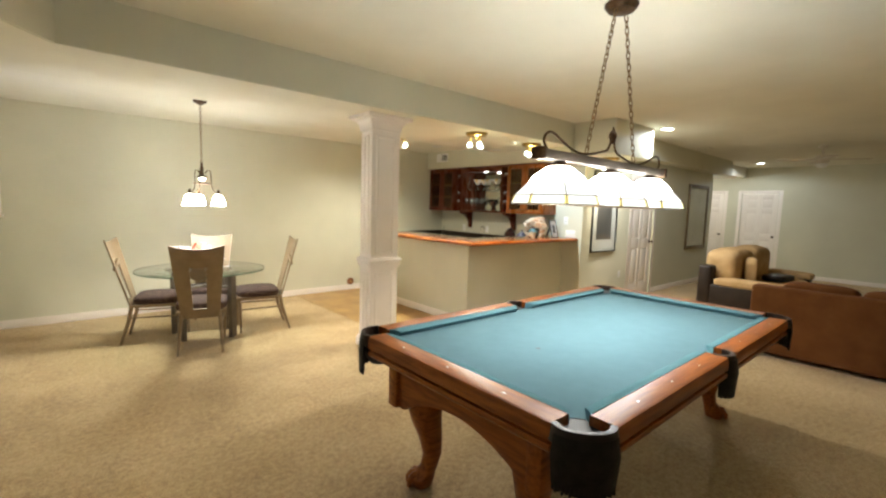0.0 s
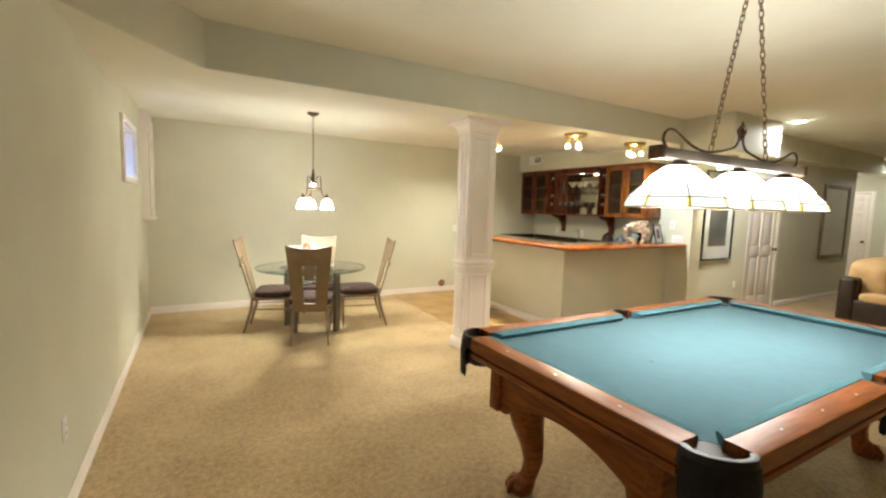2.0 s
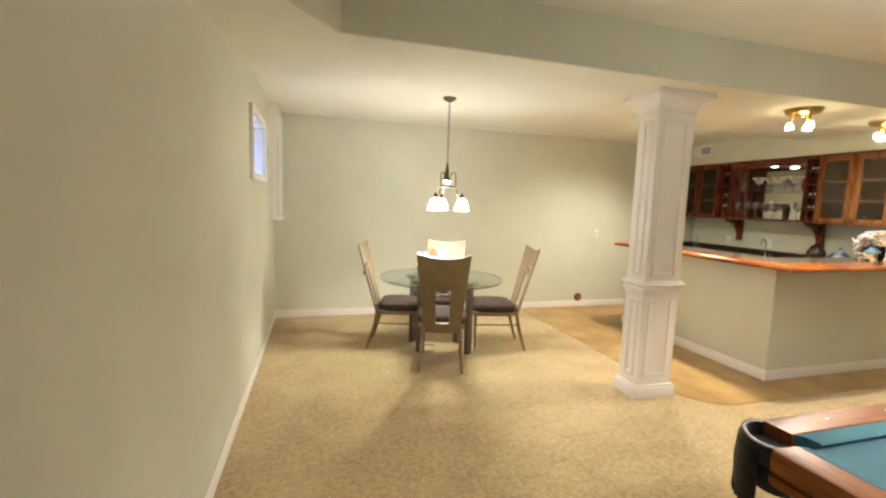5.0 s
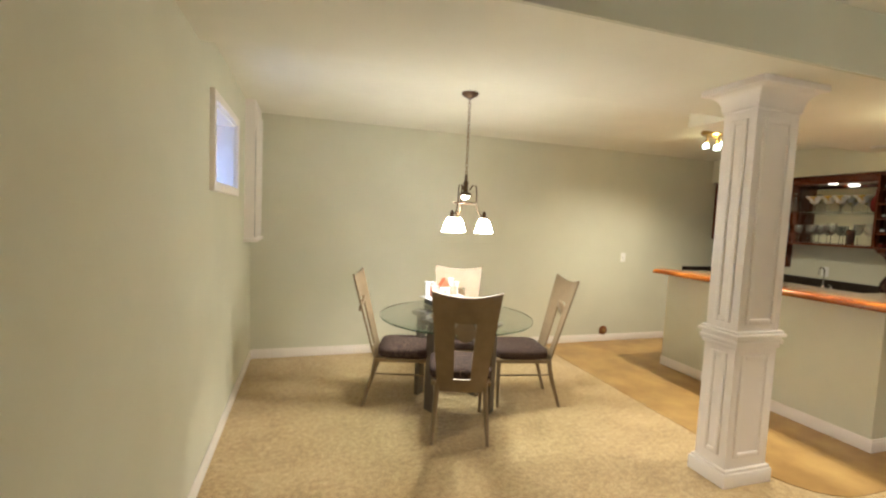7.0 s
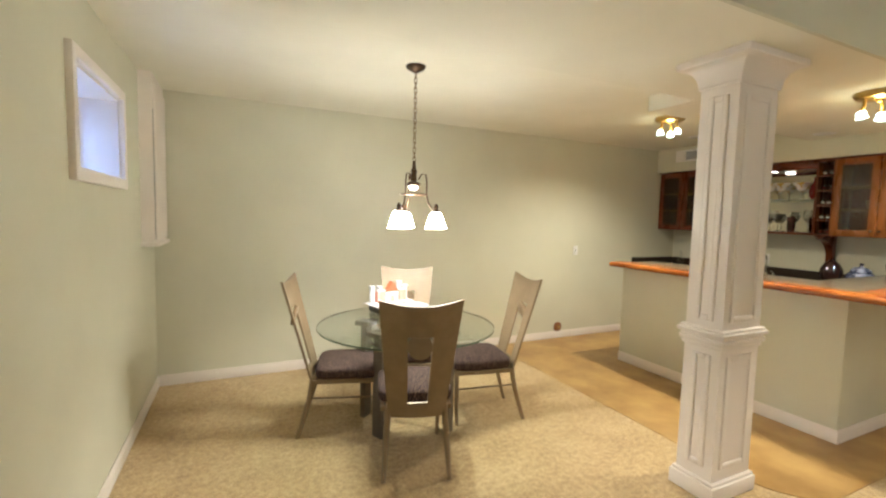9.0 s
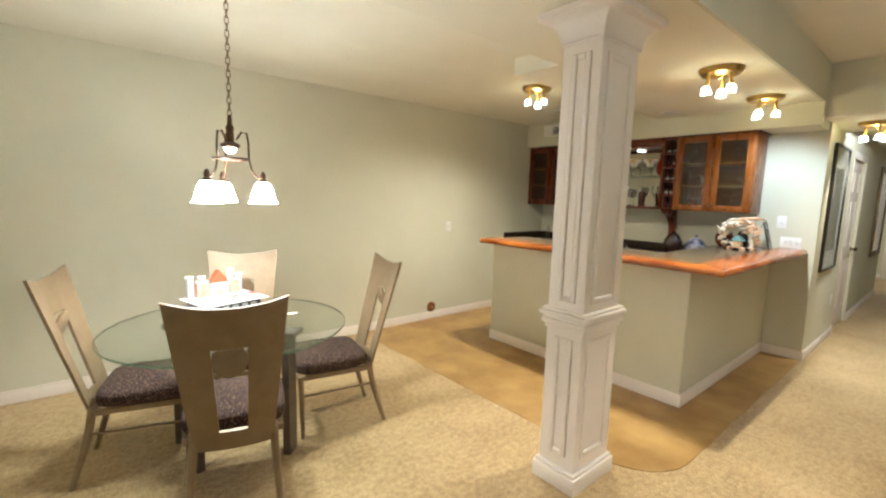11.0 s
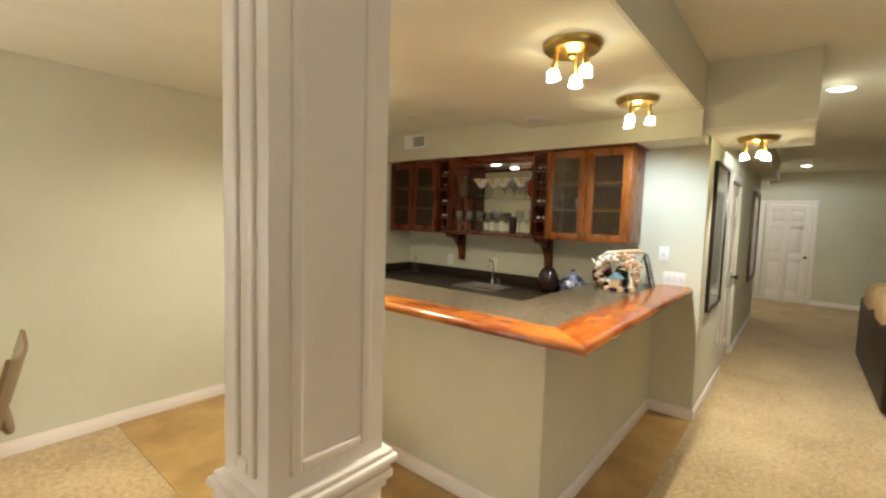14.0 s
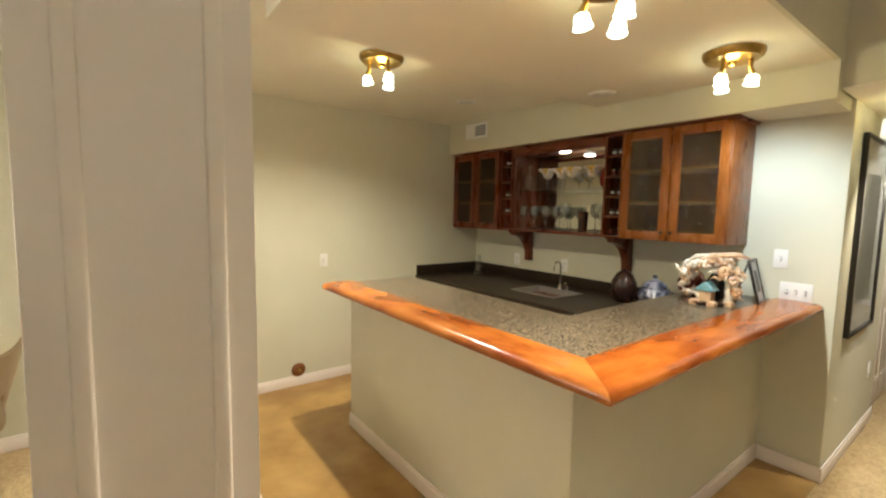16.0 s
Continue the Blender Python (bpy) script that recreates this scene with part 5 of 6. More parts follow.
def glazed_cabinet(y0, y1, wood):
    w = y1 - y0
    c = thing("wall_cabinet", (KX, y0, KZ0), "cherry wall cabinet with two rippled glass doors", "cabinet", "glazed bar cabinets")
    dp = BX - KX
    bm = cube(0.0, dp - 0.001, 0.0, 0.018, 0, KZ1 - KZ0, 0.001)
    box(bm, 0.0, dp - 0.001, w - 0.018, w, 0, KZ1 - KZ0, 0.001)
    box(bm, 0.0, dp - 0.001, 0.018, w - 0.018, 0, 0.02)
    box(bm, 0.0, dp - 0.001, 0.018, w - 0.018, KZ1 - KZ0 - 0.02, KZ1 - KZ0)
    box(bm, dp - 0.01, dp - 0.001, 0.018, w - 0.018, 0.02, KZ1 - KZ0 - 0.02)
    part("body", bm, wood, c)
    for f in (0.345, 0.64):
        part("shelf", cube(0.03, dp - 0.011, 0.0185, w - 0.0185, f * (KZ1 - KZ0) - 0.009, f * (KZ1 - KZ0) + 0.009), "maple", c, "pale wood shelf")
    h = KZ1 - KZ0
    for k in (0, 1):
        a, b = 0.004 + k * w / 2, w / 2 - 0.002 + k * (w / 2 - 0.002)
        fr = 0.052
        bm = bmesh.new()
        for q0, q1, r0, r1 in ((a, a + fr, 0.004, h - 0.004), (b - fr, b, 0.004, h - 0.004), (a + fr, b - fr, 0.004, 0.004 + fr), (a + fr, b - fr, h - 0.004 - fr, h - 0.004)):
            box(bm, -0.022, -0.002, q0, q1, r0, r1, 0.003)
        for q0, q1, r0, r1 in ((a + fr, a + fr + 0.01, fr, h - fr), (b - fr - 0.01, b - fr, fr, h - fr), (a + fr, b - fr, fr + 0.004, fr + 0.014), (a + fr, b - fr, h - fr - 0.014, h - fr - 0.004)):
            box(bm, -0.018, -0.006, q0, q1, r0, r1, 0.003)
        d = part("door", bm, wood, c)
        part("pane", cube(-0.014, -0.010, a + fr - 0.004, b - fr + 0.004, fr, h - fr), "ripple", d, "rippled obscure glass")
        yy = (b - 0.028) if k == 0 else (a + 0.028)
        part("handle", turned([(0.006, 0), (0.006, 0.012), (0.013, 0.018), (0.009, 0.026)], (-0.022, yy, 0.06), 12, m=Matrix.Rotation(radians(-90), 4, "Y")), "bronze", d, "dark bronze knob")
    return c


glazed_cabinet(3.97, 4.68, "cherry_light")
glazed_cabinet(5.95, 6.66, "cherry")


def cubby(y0, y1):
    w, h, dp = y1 - y0, KZ1 - KZ0, BX - KX
    c = thing("bottle_cubby", (KX, y0, KZ0), "narrow cherry rack of small open cubbies", "shelf", "bar cubby racks")
    bm = cube(0.0, dp - 0.001, 0, 0.012, 0, h)
    box(bm, 0.0, dp - 0.001, w - 0.012, w, 0, h)
    box(bm, dp - 0.01, dp - 0.001, 0.012, w - 0.012, 0, h)
    part("sides", bm, "cherry", c)
    for i in range(6):
        z = i * (h - 0.014) / 5
        part("divider", cube(0.0, dp - 0.011, 0.0125, w - 0.0125, z, z + 0.014), "cherry", c)
    for i in range(5):
        z = i * (h - 0.014) / 5 + 0.0145
        for k in (0.32, 0.68):
            g = thing("shot_glass", (KX + 0.05, y0 + w * k, KZ0 + z), "small clear shot glass in a cubby", "glass", "shot glasses in the cubbies")
            part("bowl", turned([(0.013, 0.0), (0.018, 0.055), (0.016, 0.055), (0.011, 0.008)], segs=12), "crystal", g)
            part("drink_mark", turned([(0.0155, 0.018), (0.0172, 0.032)], segs=12, cap=False), "painted_glass" if (i + int(k * 10)) % 3 else "red_glass", g)


cubby(4.682, 4.83)
cubby(5.80, 5.948)
os_ = thing("open_shelf", (KX, 4.832, KZ0), "cherry open display shelf with lit top panel", "shelf")
w, h, dp = 0.966, KZ1 - KZ0, BX - KX
part("bottom", cube(0.0, dp - 0.001, 0, w, 0, 0.022, 0.002), "cherry_y", os_)
part("top_panel", cube(0.02, dp - 0.001, 0, w, h - 0.05, h - 0.03), "cherry_y", os_)
part("valance", cube(0.0, 0.02, 0, w, h - 0.075, h, 0.002), "cherry_y", os_)
part("side", cube(0.02, dp - 0.001, w - 0.015, w, 0.022, h - 0.05), "cherry", os_)
part("side", cube(0.02, dp - 0.001, 0, 0.015, 0.022, h - 0.05), "cherry", os_)
part("mirror_back", cube(dp - 0.008, dp - 0.004, 0.016, w - 0.016, 0.023, h - 0.051), "mirror", os_, "mirrored back panel")
part("glass_shelf", cube(0.03, dp - 0.010, 0.016, w - 0.016, 0.372, 0.382, 0.001), "table_glass", os_, "green-edged glass shelf")
for y in (5.325,):
    part("puck_light", turned([(0.045, 0.0), (0.045, 0.006), (0.05, 0.008), (0.05, 0.012)], (0.15, y - 4.832, h - 0.063), 20), "bulb", os_, "lit round puck light")
cr = thing("cabinet_crown", (KX, 3.95, KZ1), "cherry crown moulding along the cabinets", "moulding")
bm = cube(-0.03, BX - KX - 0.001, 0, 2.719, 0.0005, 0.010, 0.002)
box(bm, -0.042, BX - KX - 0.001, -0.012, 2.719, 0.010, 0.0145, 0.001)
part("moulding", bm, "cherry_y", cr)


def corbel(y):
    c = thing("corbel", (BX - 0.001, y, KZ0 - 0.0), "curved cherry wood bracket under the shelf", "bracket", "brackets under the bar shelf")
    pts = [(0.0, -0.30), (0.0, 0.0)] + [(0.27, 0.0), (0.27, -0.04)] + [(0.05 + 0.20 * (1 - math.sin(a)) ** 1.0, -0.05 - 0.20 * (1 - math.cos(a))) for a in [math.pi / 2 * k / 10 for k in range(1, 10)]] + [(0.05, -0.30)]
    m = Matrix(((-1, 0, 0, 0), (0, 0, 1, 0), (0, 1, 0, 0), (0, 0, 0, 1)))
    part("bracket_board", prism(bmesh.new(), pts, -0.032, 0.032, m), "cherry", c)
    part("cap", cube(-0.285, 0, -0.042, 0.042, -0.018, -0.0005, 0.004), "cherry", c)


corbel(4.79)
corbel(5.84)

# glassware
SHZ, FLZ = KZ0 + 0.3825, KZ0 + 0.0225


def stem_glass(x, y, z, s=1.0, name="wine_glass", label="clear stemmed wine glass on the bar shelf", mat="crystal"):
    g = thing(name, (x, y, z), label, "glass", name + " row")
    part("foot", turned([(0.034 * s, 0), (0.034 * s, 0.003), (0.006 * s, 0.010), (0.004 * s, 0.03 * s), (0.004 * s, 0.075 * s)], segs=16), mat, g)
    part("bowl", turned([(0.004 * s, 0.075 * s), (0.026 * s, 0.095 * s), (0.037 * s, 0.125 * s), (0.032 * s, 0.175 * s), (0.030 * s, 0.175 * s), (0.035 * s, 0.125 * s), (0.024 * s, 0.099 * s), (0.003 * s, 0.08 * s)], segs=18), mat, g)


for i, y in enumerate((5.72, 5.64, 5.58, 5.51, 5.45, 5.385)):
    stem_glass(5.49 + 0.05 * (i % 2), y, FLZ, 1.22)
for y in (5.26, 4.92):
    stem_glass(5.51, y, FLZ, 1.36)
for i, y in enumerate((5.46, 5.33, 5.20, 5.02)):
    g = thing("margarita_glass", (5.50 + 0.03 * (i % 2), y, SHZ), "wide painted cocktail glass with yellow flowers", "glass", "cocktail glasses on the glass shelf")
    part("foot", turned([(0.045, 0), (0.045, 0.004), (0.008, 0.012), (0.006, 0.08), (0.02, 0.095)], segs=18), "crystal", g)
    part("bowl", turned([(0.01, 0.09), (0.035, 0.105), (0.045, 0.135), (0.078, 0.165), (0.08, 0.178), (0.076, 0.178), (0.072, 0.168), (0.04, 0.14), (0.01, 0.1)], segs=24), "painted_glass", g, "white painted bowl")
dc = thing("decanter", (5.52, 5.68, SHZ), "square clear glass whisky decanter", "decanter")
part("body", cube(-0.05, 0.05, -0.05, 0.05, 0, 0.145, 0.015), "crystal", dc)
part("neck", turned([(0.03, 0.14), (0.018, 0.16), (0.018, 0.185), (0.026, 0.19)], segs=16), "crystal", dc)
part("stopper", turned([(0.014, 0.188), (0.03, 0.20), (0.03, 0.225), (0.018, 0.235)], segs=12), "crystal", dc)
rv = thing("red_vase", (5.54, 4.895, SHZ), "deep red round glass vase", "vase")
part("body", turned([(0.03, 0), (0.05, 0.03), (0.056, 0.08), (0.045, 0.14), (0.022, 0.18), (0.018, 0.22), (0.026, 0.235)], segs=24), "red_glass", rv)
tm = thing("amber_tumbler", (5.51, 5.08, FLZ), "tall reddish brown patterned glass tumbler", "glass")
part("body", turned([(0.034, 0), (0.036, 0.01), (0.042, 0.17), (0.039, 0.17), (0.033, 0.012)], segs=20), "brown_vase", tm)
bl = thing("white_bowl", (5.55, 4.42, KZ0 + 0.272), "white bowl behind rippled glass", "bowl")
part("body", turned([(0.03, 0), (0.05, 0.02), (0.06, 0.09), (0.056, 0.09), (0.045, 0.02)], segs=20), "plastic", bl)

# things on counters
vs = thing("brown_vase", (5.52, 4.69, CZ), "dark brown egg-shaped lacquer vase", "vase")
part("body", turned([(0.04, 0), (0.075, 0.03), (0.098, 0.10), (0.092, 0.16), (0.06, 0.22), (0.025, 0.25), (0.008, 0.262)], segs=28), "brown_vase", vs)
gp = thing("ginger_pot", (5.56, 4.47, CZ), "round glazed grey-blue lidded pot", "pot")
part("body", turned([(0.06, 0), (0.10, 0.03), (0.12, 0.09), (0.10, 0.14), (0.07, 0.155)], segs=28), "ceramic", gp)
part("lid", turned([(0.085, 0.153), (0.08, 0.17), (0.05, 0.195), (0.018, 0.205), (0.012, 0.215), (0.02, 0.228), (0.01, 0.24)], segs=24), "ceramic", gp)
rb = thing("red_pot", (5.42, 4.16, BT - 0.0055), "round red-brown glazed pot", "pot")
part("body", turned([(0.04, 0), (0.075, 0.03), (0.085, 0.09), (0.06, 0.15), (0.035, 0.165)], segs=24), "red_brown", rb)

rng = random.Random(4)
sa = thing("seashell_arrangement", (5.26, 3.98, BT - 0.0055), "pile of mixed seashells and driftwood on a tray", "shell decoration")
part("tray", turned([(0.10, 0), (0.15, 0.006), (0.16, 0.02), (0.15, 0.02), (0.09, 0.008)], segs=28, squash=0.8), "brown_vase", sa, "dark shallow tray")
# Black form added to darken the gap under the shell arch.
part("dark_gap_core", turned([(0.03, 0.01), (0.05, 0.03), (0.052, 0.12), (0.02, 0.17)], (0.05, 0.0, 0), 18), "black_leather", sa, "dark form that darkens the gap under the shells")
hut = part("little_house", cube(-0.095, -0.025, -0.035, 0.035, 0.016, 0.085, 0.004), "shell", sa, "small shell-covered house")
part("roof", prism(bmesh.new(), [(-0.052, 0), (0.052, 0), (0, 0.05)], -0.05, 0.05, Matrix.Translation((-0.06, 0.0, 0.083)) @ Matrix.Rotation(radians(90), 4, "X") @ Matrix.Rotation(radians(90), 4, "Y")), "teal_glass", hut, "teal glazed roof")
part("figurine", turned([(0.022, 0.0), (0.026, 0.01), (0.016, 0.04), (0.02, 0.07), (0.012, 0.085), (0.017, 0.10), (0.012, 0.12), (0.003, 0.125)], (0.0, -0.095, 0.012), 16), "shell_white", sa, "pale shell figurine")
for x, y in ((-0.13, -0.06), (-0.12, 0.04), (-0.05, -0.12)):
    part("pebble", cushion(bmesh.new(), x - 0.03, x + 0.03, y - 0.022, y + 0.022, 0.0, 0.028, 0.004, 3), "shell", sa, "flat brown stone")


def shell(c, r, yaw, tilt, mat):
    """A ribbed spiral shell: a cone of shrinking rounds."""
    m = Matrix.Translation(c) @ Euler((tilt, 0, yaw)).to_matrix().to_4x4()
    bm = bmesh.new()
    pts, rs = [], []
    for i in range(26):
        f = i / 25
        a = f * 3.2 * math.pi
        q = (1 - f) ** 1.2
        pts.append(m @ Vector((r * 0.62 * q * math.cos(a), r * 0.62 * q * math.sin(a), r * 2.6 * f)))
        rs.append(r * (0.55 * q + 0.04) * (1 + 0.12 * math.sin(i * 2.2)))
    tube(bm, pts, rs, 8)
    part("shell", bm, mat, sa)


for i in range(44):
    f = i / 43
    a = math.pi * (0.04 + 0.92 * f)
    c = Vector((rng.uniform(-0.07, 0.06), 0.145 * math.cos(a), 0.06 + 0.175 * math.sin(a) ** 0.7 + rng.uniform(-0.02, 0.02)))
    shell(c, rng.uniform(0.026, 0.042), rng.uniform(0, 6), rng.uniform(0.6, 2.2), "shell_white" if i % 5 < 2 else "shell")
for i in range(16):
    a = rng.uniform(0, 6.28)
    shell(Vector((0.10 * math.cos(a), 0.13 * math.sin(a), rng.uniform(0.03, 0.06))), rng.uniform(0.016, 0.026), rng.uniform(0, 6), rng.uniform(0.8, 2.2), "shell" if i % 3 else "shell_white")
for y0, y1, z, lift, mat in ((0.13, -0.02, 0.235, 0.03, "shell_white"), (0.05, -0.15, 0.255, 0.025, "shell"), (0.0, -0.19, 0.265, 0.02, "shell"), (0.16, 0.07, 0.19, 0.04, "shell_white")):
    p, e = Vector((-0.03, y0, z)), Vector((-0.01, y1, z + 0.02))
    part("driftwood", tube(bmesh.new(), [p, p.lerp(e, 0.3) + Vector((0, 0, lift)), p.lerp(e, 0.7) + Vector((0.01, 0, lift)), e], [0.008, 0.018, 0.014, 0.004], 8), mat, sa, "curved pale driftwood piece")
pf = thing("photo_frame", (5.50, 3.80, BT - 0.0055), "black photo frame leaning on its easel back", "picture frame", turn=98)
m = Matrix.Rotation(radians(-14), 4, "Y")
bm = bmesh.new()
for y0, y1, z0, z1 in ((-0.10, -0.085, 0, 0.27), (0.085, 0.10, 0, 0.27), (-0.085, 0.085, 0, 0.018), (-0.085, 0.085, 0.252, 0.27)):
    box(bm, -0.016, 0.0, y0, y1, z0, z1, 0.002, m=m @ Matrix.Rotation(radians(28), 4, "Y"))
mm = m @ Matrix.Rotation(radians(28), 4, "Y")
part("frame", bm, "black_frame", pf)
part("photo", cube(-0.010, -0.006, -0.085, 0.085, 0.018, 0.252, m=mm), "paper", pf, "photo in a white mat")
part("print", cube(-0.0115, -0.0105, -0.04, 0.04, 0.07, 0.2, m=mm), "dark_photo", pf)
part("easel", cube(0.0, 0.004, -0.03, 0.03, 0.0, 0.25, m=Matrix.Translation((0.13, 0, 0.0)) @ Matrix.Rotation(radians(-14), 4, "Y")), "black_frame", pf)
gd = thing("glass_decanter", (5.55, 6.40, CZ), "clear pyramid glass bottle on the back counter", "bottle")
part("body", turned([(0.075, 0), (0.075, 0.01), (0.02, 0.13), (0.014, 0.2), (0.02, 0.205)], segs=20), "crystal", gd)

# ---- ceiling fixtures ----


def spot_cluster(x, y, z, turn):
    f = thing("ceiling_spot", (x, y, z), "brass ceiling fixture with three lit glass cups", "lamp", "brass ceiling fixtures", turn)
    part("plate", turned([(0.05, -0.045), (0.115, -0.036), (0.128, -0.022), (0.132, -0.008), (0.132, 0)], segs=36), "brass", f)
    part("boss", turned([(0.004, -0.064), (0.016, -0.06), (0.02, -0.048), (0.02, -0.044)], segs=16), "brass", f)
    for k in range(3):
        a = radians(120 * k)
        d = Vector((math.cos(a), math.sin(a), 0))
        p = d * 0.075
        tip = d * 0.088 + Vector((0, 0, -0.115))
        part("stem", tube(bmesh.new(), [p + Vector((0, 0, -0.035)), p + Vector((0, 0, -0.08)), tip], [0.010, 0.010, 0.015], 10), "brass", f)
        m = Matrix.Rotation(radians(10), 4, Vector((-d.y, d.x, 0)))
        part("cup", turned([(0.034, -0.048), (0.033, -0.043), (0.028, -0.036), (0.027, -0.014), (0.022, -0.004), (0.014, 0.0)], tip, 20, m=m, cap=False), "cup", f, "lit frosted glass cup")
        part("bulb", turned([(0.004, -0.044), (0.022, -0.040), (0.022, -0.014)], tip, 14, m=m), "bulb", f)


for (x, y, z), turn in zip(BAR_LAMPS, (30, 10, 50, 80)):
    spot_cluster(x, y, z, turn)
for x, y in CANS:
    c = thing("recessed_light", (x, y, TOP), "lit white recessed ceiling downlight", "lamp", "recessed downlights")
    part("ring", turned([(0.075, -0.004), (0.09, -0.008), (0.10, -0.004), (0.10, 0)], segs=28, cap=False), "plastic", c)
    part("lens", turned([(0.078, -0.003), (0.078, -0.001)], segs=28), "bulb", c, "glowing lens")
for x, y, z in ((4.78, 5.75, HIGH), (5.0, 4.62, LOW)):
    c = thing("ceiling_speaker", (x, y, z), "small round white ceiling speaker", "speaker", "ceiling speakers")
    part("ring", turned([(0.07, -0.010), (0.085, -0.006), (0.085, 0)], segs=24), "plastic", c)
    part("grille", turned([(0.06, -0.012), (0.06, -0.0105)], segs=24), "mat", c)


def vent(m, w, h, slats, mat="plastic", label="white louvred air vent above the cabinets"):
    v = tagged(new("air_vent"), label, "vent")
    v.matrix_basis = m
    bm = bmesh.new()
    for x0, x1, z0, z1 in ((-w / 2, -w / 2 + 0.02, -h / 2, h / 2), (w / 2 - 0.02, w / 2, -h / 2, h / 2), (-w / 2 + 0.02, w / 2 - 0.02, -h / 2, -h / 2 + 0.02), (-w / 2 + 0.02, w / 2 - 0.02, h / 2 - 0.02, h / 2)):
        box(bm, x0, x1, -0.010, 0, z0, z1, 0.002)
    part("frame", bm, mat, v)
    # Black sheet stands in for the shade behind the slats.
    part("louvre_shade_sheet", cube(-w / 2 + 0.02, w / 2 - 0.02, -0.003, -0.001, -h / 2 + 0.02, h / 2 - 0.02), "slot", v)
    part("damper_plate", cube(-w / 2 + 0.02, -0.02, -0.0085, -0.0035, -h / 2 + 0.02, h / 2 - 0.02), mat, v)
    for i in range(slats):
        z = -h / 2 + 0.025 + i * (h - 0.05) / (slats - 1)
        part("slat", cube(-0.018, w / 2 - 0.022, -0.009, -0.004, z - 0.0035, z + 0.0035), mat, v)


vent(pose(5.32, 6.23, 2.385, 0, 0, -90), 0.32, 0.15, 6)
vent(pose(9.0, 3.0, TOP, -90, 0, 0), 0.36, 0.16, 7, "gold_frame", "brown louvred ceiling air vent")
fn = thing("ceiling_fan", (9.7, 1.46, TOP), "ivory ceiling fan with four blades at rest", "fan")
part("rod", turned([(0.06, -0.03), (0.06, 0.0)], segs=18), "fan", fn)
part("motor", turned([(0.04, -0.30), (0.10, -0.27), (0.11, -0.2), (0.08, -0.16), (0.02, -0.15), (0.02, -0.02)], segs=24), "fan", fn)
part("light_bowl", turned([(0.01, -0.37), (0.06, -0.355), (0.085, -0.32), (0.09, -0.30)], segs=20), "plastic", fn)
for k in range(4):
    a = 20 + 90 * k
    b = part("blade", cube(0.12, 0.62, -0.065, 0.065, -0.235, -0.225, 0.004, m=pose(0, 0, 0, 0, 0, a)), "fan", fn)

# ---- pictures ----


def picture(name, x0, x1, z0, z1, frame_mat, border, mat_mat, art, art_box, label):
    p = thing(name, (x0, HY, z0), label, "picture")
    w, h = x1 - x0, z1 - z0
    bm = bmesh.new()
    for a, b, c, d in ((0, border, 0, h), (w - border, w, 0, h), (border, w - border, 0, border), (border, w - border, h - border, h)):
        box(bm, a, b, -0.03, -0.001, c, d, 0.004)
    part("frame", bm, frame_mat, p)
    part("mat", cube(border, w - border, -0.012, -0.003, border, h - border), mat_mat, p)
    a, b, c, d = art_box
    part("print", cube(a * w, b * w, -0.0145, -0.0125, c * h, d * h), art, p)
    part("glazing", cube(border, w - border, -0.020, -0.018, border, h - border), "glass", p).visible_shadow = False
    return p


picture("framed_photograph", 5.98, 6.72, 0.85, 2.10, "black_frame", 0.020, "mat", "dark_photo", (0.2, 0.8, 0.16, 0.82), "tall black-framed dark photograph in silver mat")
picture("framed_print", 9.65, 10.75, 0.74, 2.10, "gold_frame", 0.075, "cream_art", "cream_art", (0.3, 0.7, 0.25, 0.78), "large bronze-framed cream art print")

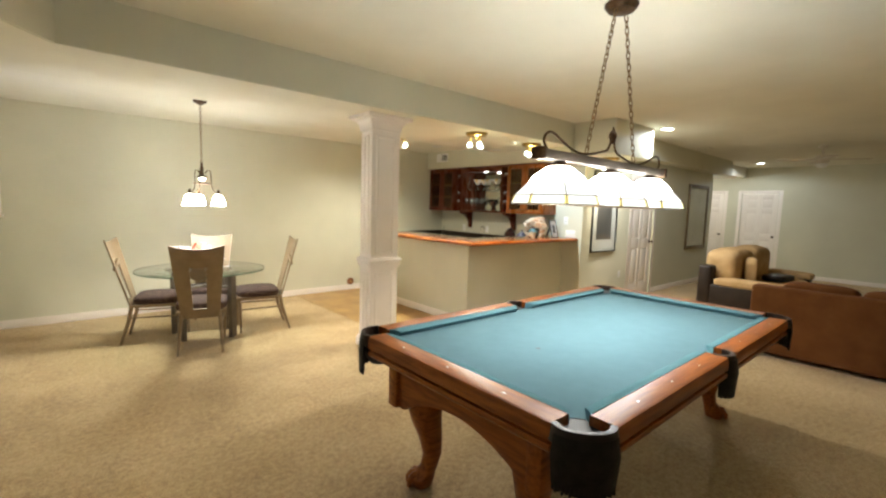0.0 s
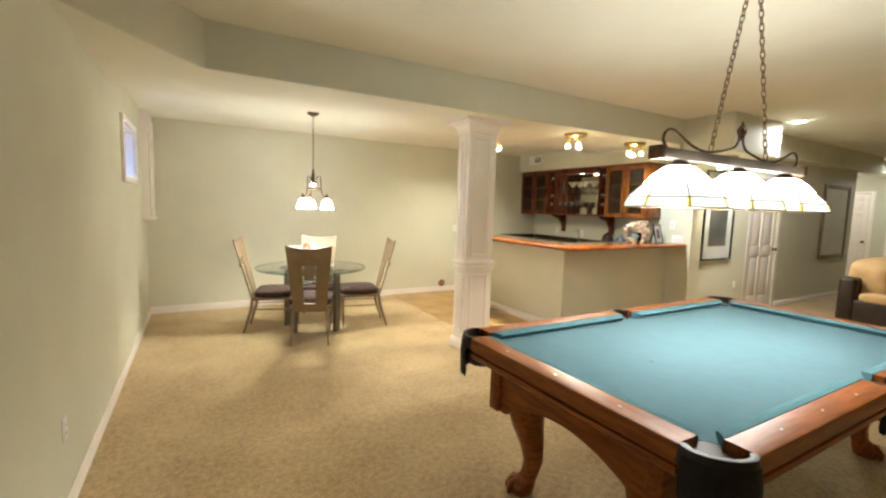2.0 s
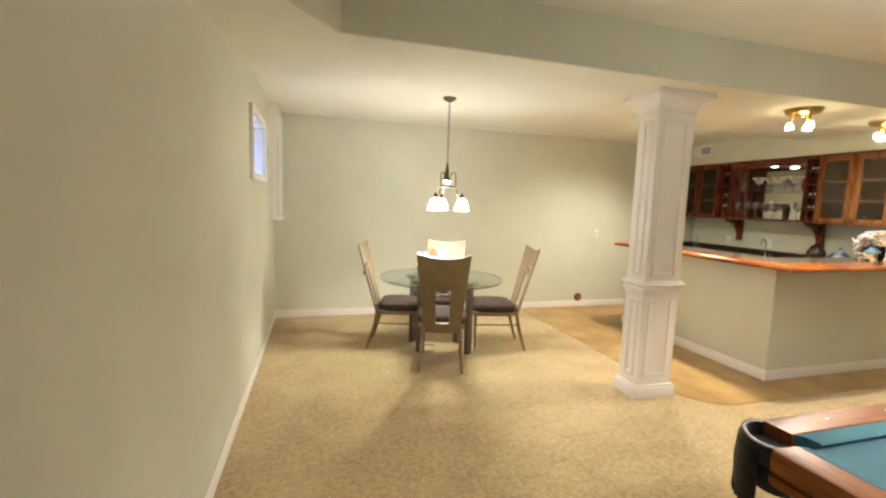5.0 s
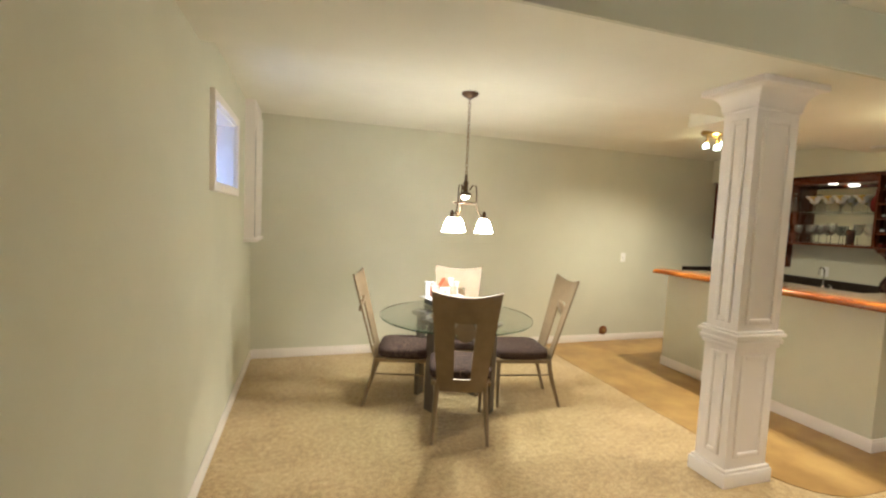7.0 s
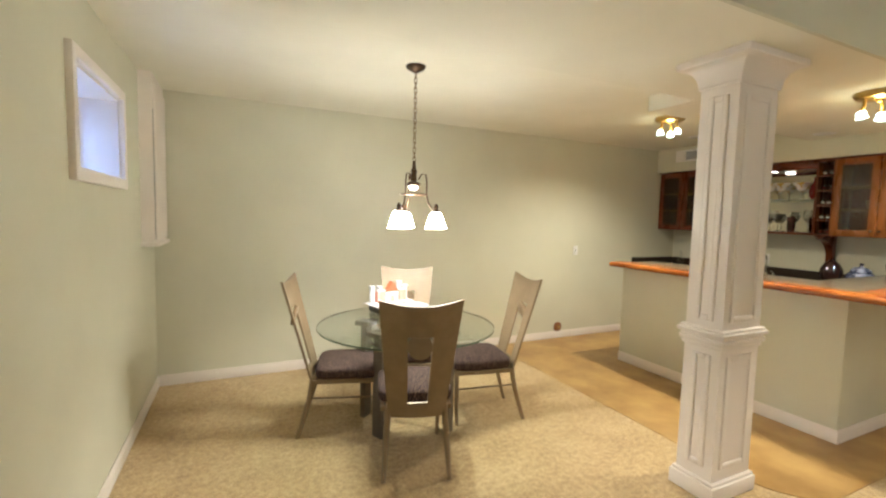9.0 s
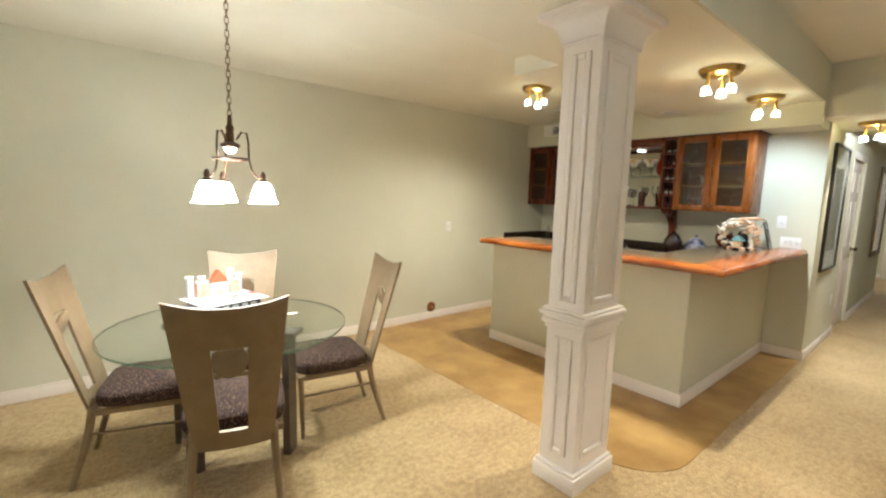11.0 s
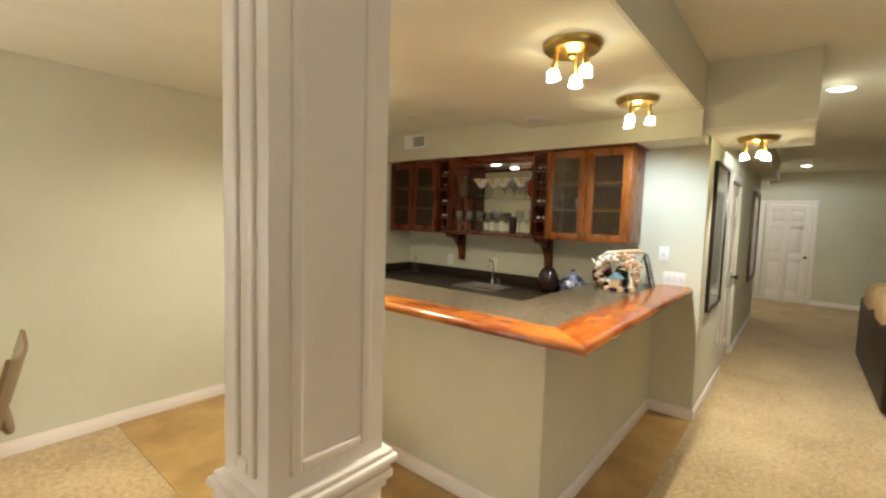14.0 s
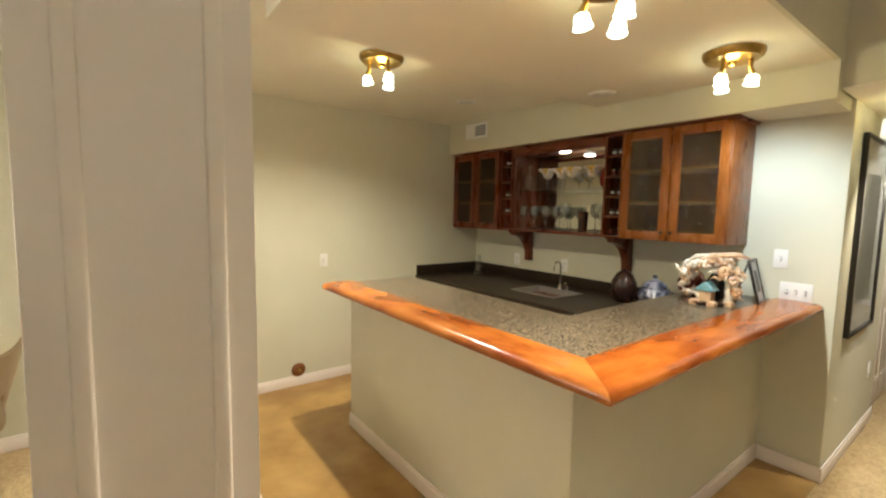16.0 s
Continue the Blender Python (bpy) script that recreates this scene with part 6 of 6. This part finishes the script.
# ---- sofas ----
sf = thing("sofa", (5.55, 1.30, 0), "brown suede sofa seen from its back", "sofa")
SL = 2.3
part("back_panel", cube(0.0, 0.17, -SL, 0.0, 0.045, 0.76, 0.03, segments=3), "suede", sf)
part("base", cube(0.17, 0.92, -SL + 0.01, -0.01, 0.06, 0.30, 0.03), "suede", sf)
for a, b in ((-0.22, -0.0), (-SL, -SL + 0.22)):
    part("arm", cube(0.15, 0.92, a, b, 0.06, 0.62, 0.06, segments=4), "suede", sf)
for k in range(3):
    y0 = -SL + 0.23 + k * 0.613
    part("back_cushion", cushion(bmesh.new(), 0.09, 0.34, y0, y0 + 0.612, 0.42, 0.812, 0.012), "suede", sf)
    part("seat_cushion", cushion(bmesh.new(), 0.30, 0.92, y0, y0 + 0.605, 0.29, 0.46, 0.03), "suede", sf)
for x in (0.08, 0.85):
    for y in (-0.08, -SL + 0.08):
        part("foot", turned([(0.025, 0), (0.035, 0.06)], (x, y, 0), 12), "black_leather", sf)
lv = thing("loveseat", (6.95, 2.30, 0), "dark leather loveseat with tan fabric cushions", "sofa")
LL = 2.25
part("back_panel", cube(0.0, LL, -0.18, 0.0, 0.02, 0.76, 0.04, segments=3), "leather", lv)
part("base", cube(0.02, LL - 0.02, -0.95, -0.2, 0.02, 0.30, 0.03), "leather", lv)
for a, b in ((0.0, 0.24), (LL - 0.24, LL)):
    part("arm", cube(a, b, -0.97, -0.16, 0.02, 0.50, 0.03, segments=4), "leather", lv)
    part("arm_pad", cushion(bmesh.new(), a - 0.01, b + 0.01, -1.0, -0.2, 0.485, 0.585, 0.02), "tan", lv, "tan padded arm top")
for k in range(2):
    x0 = 0.18 + k * 0.95
    part("back_cushion", cushion(bmesh.new(), x0, x0 + 0.94, -0.44, 0.0, 0.44, 0.96, 0.05), "tan", lv, "plump tan back cushion")
    part("seat_cushion", cushion(bmesh.new(), x0 + 0.05, x0 + 0.94, -0.97, -0.30, 0.30, 0.49, 0.03), "tan", lv, "tan seat cushion")
th = thing("throw_pillow", (7.55, 1.80, 0.50), "tan throw pillow on the loveseat", "pillow", turn=15)
part("pillow", cushion(bmesh.new(), -0.22, 0.22, -0.08, 0.08, 0.0, 0.36, 0.02), "tan", th)
tr = thing("dark_blanket", (8.35, 1.62, 0.495), "dark folded blanket on the loveseat", "blanket", turn=-10)
part("fold", cushion(bmesh.new(), -0.25, 0.25, -0.15, 0.15, 0.0, 0.09, 0.01), "leather", tr)
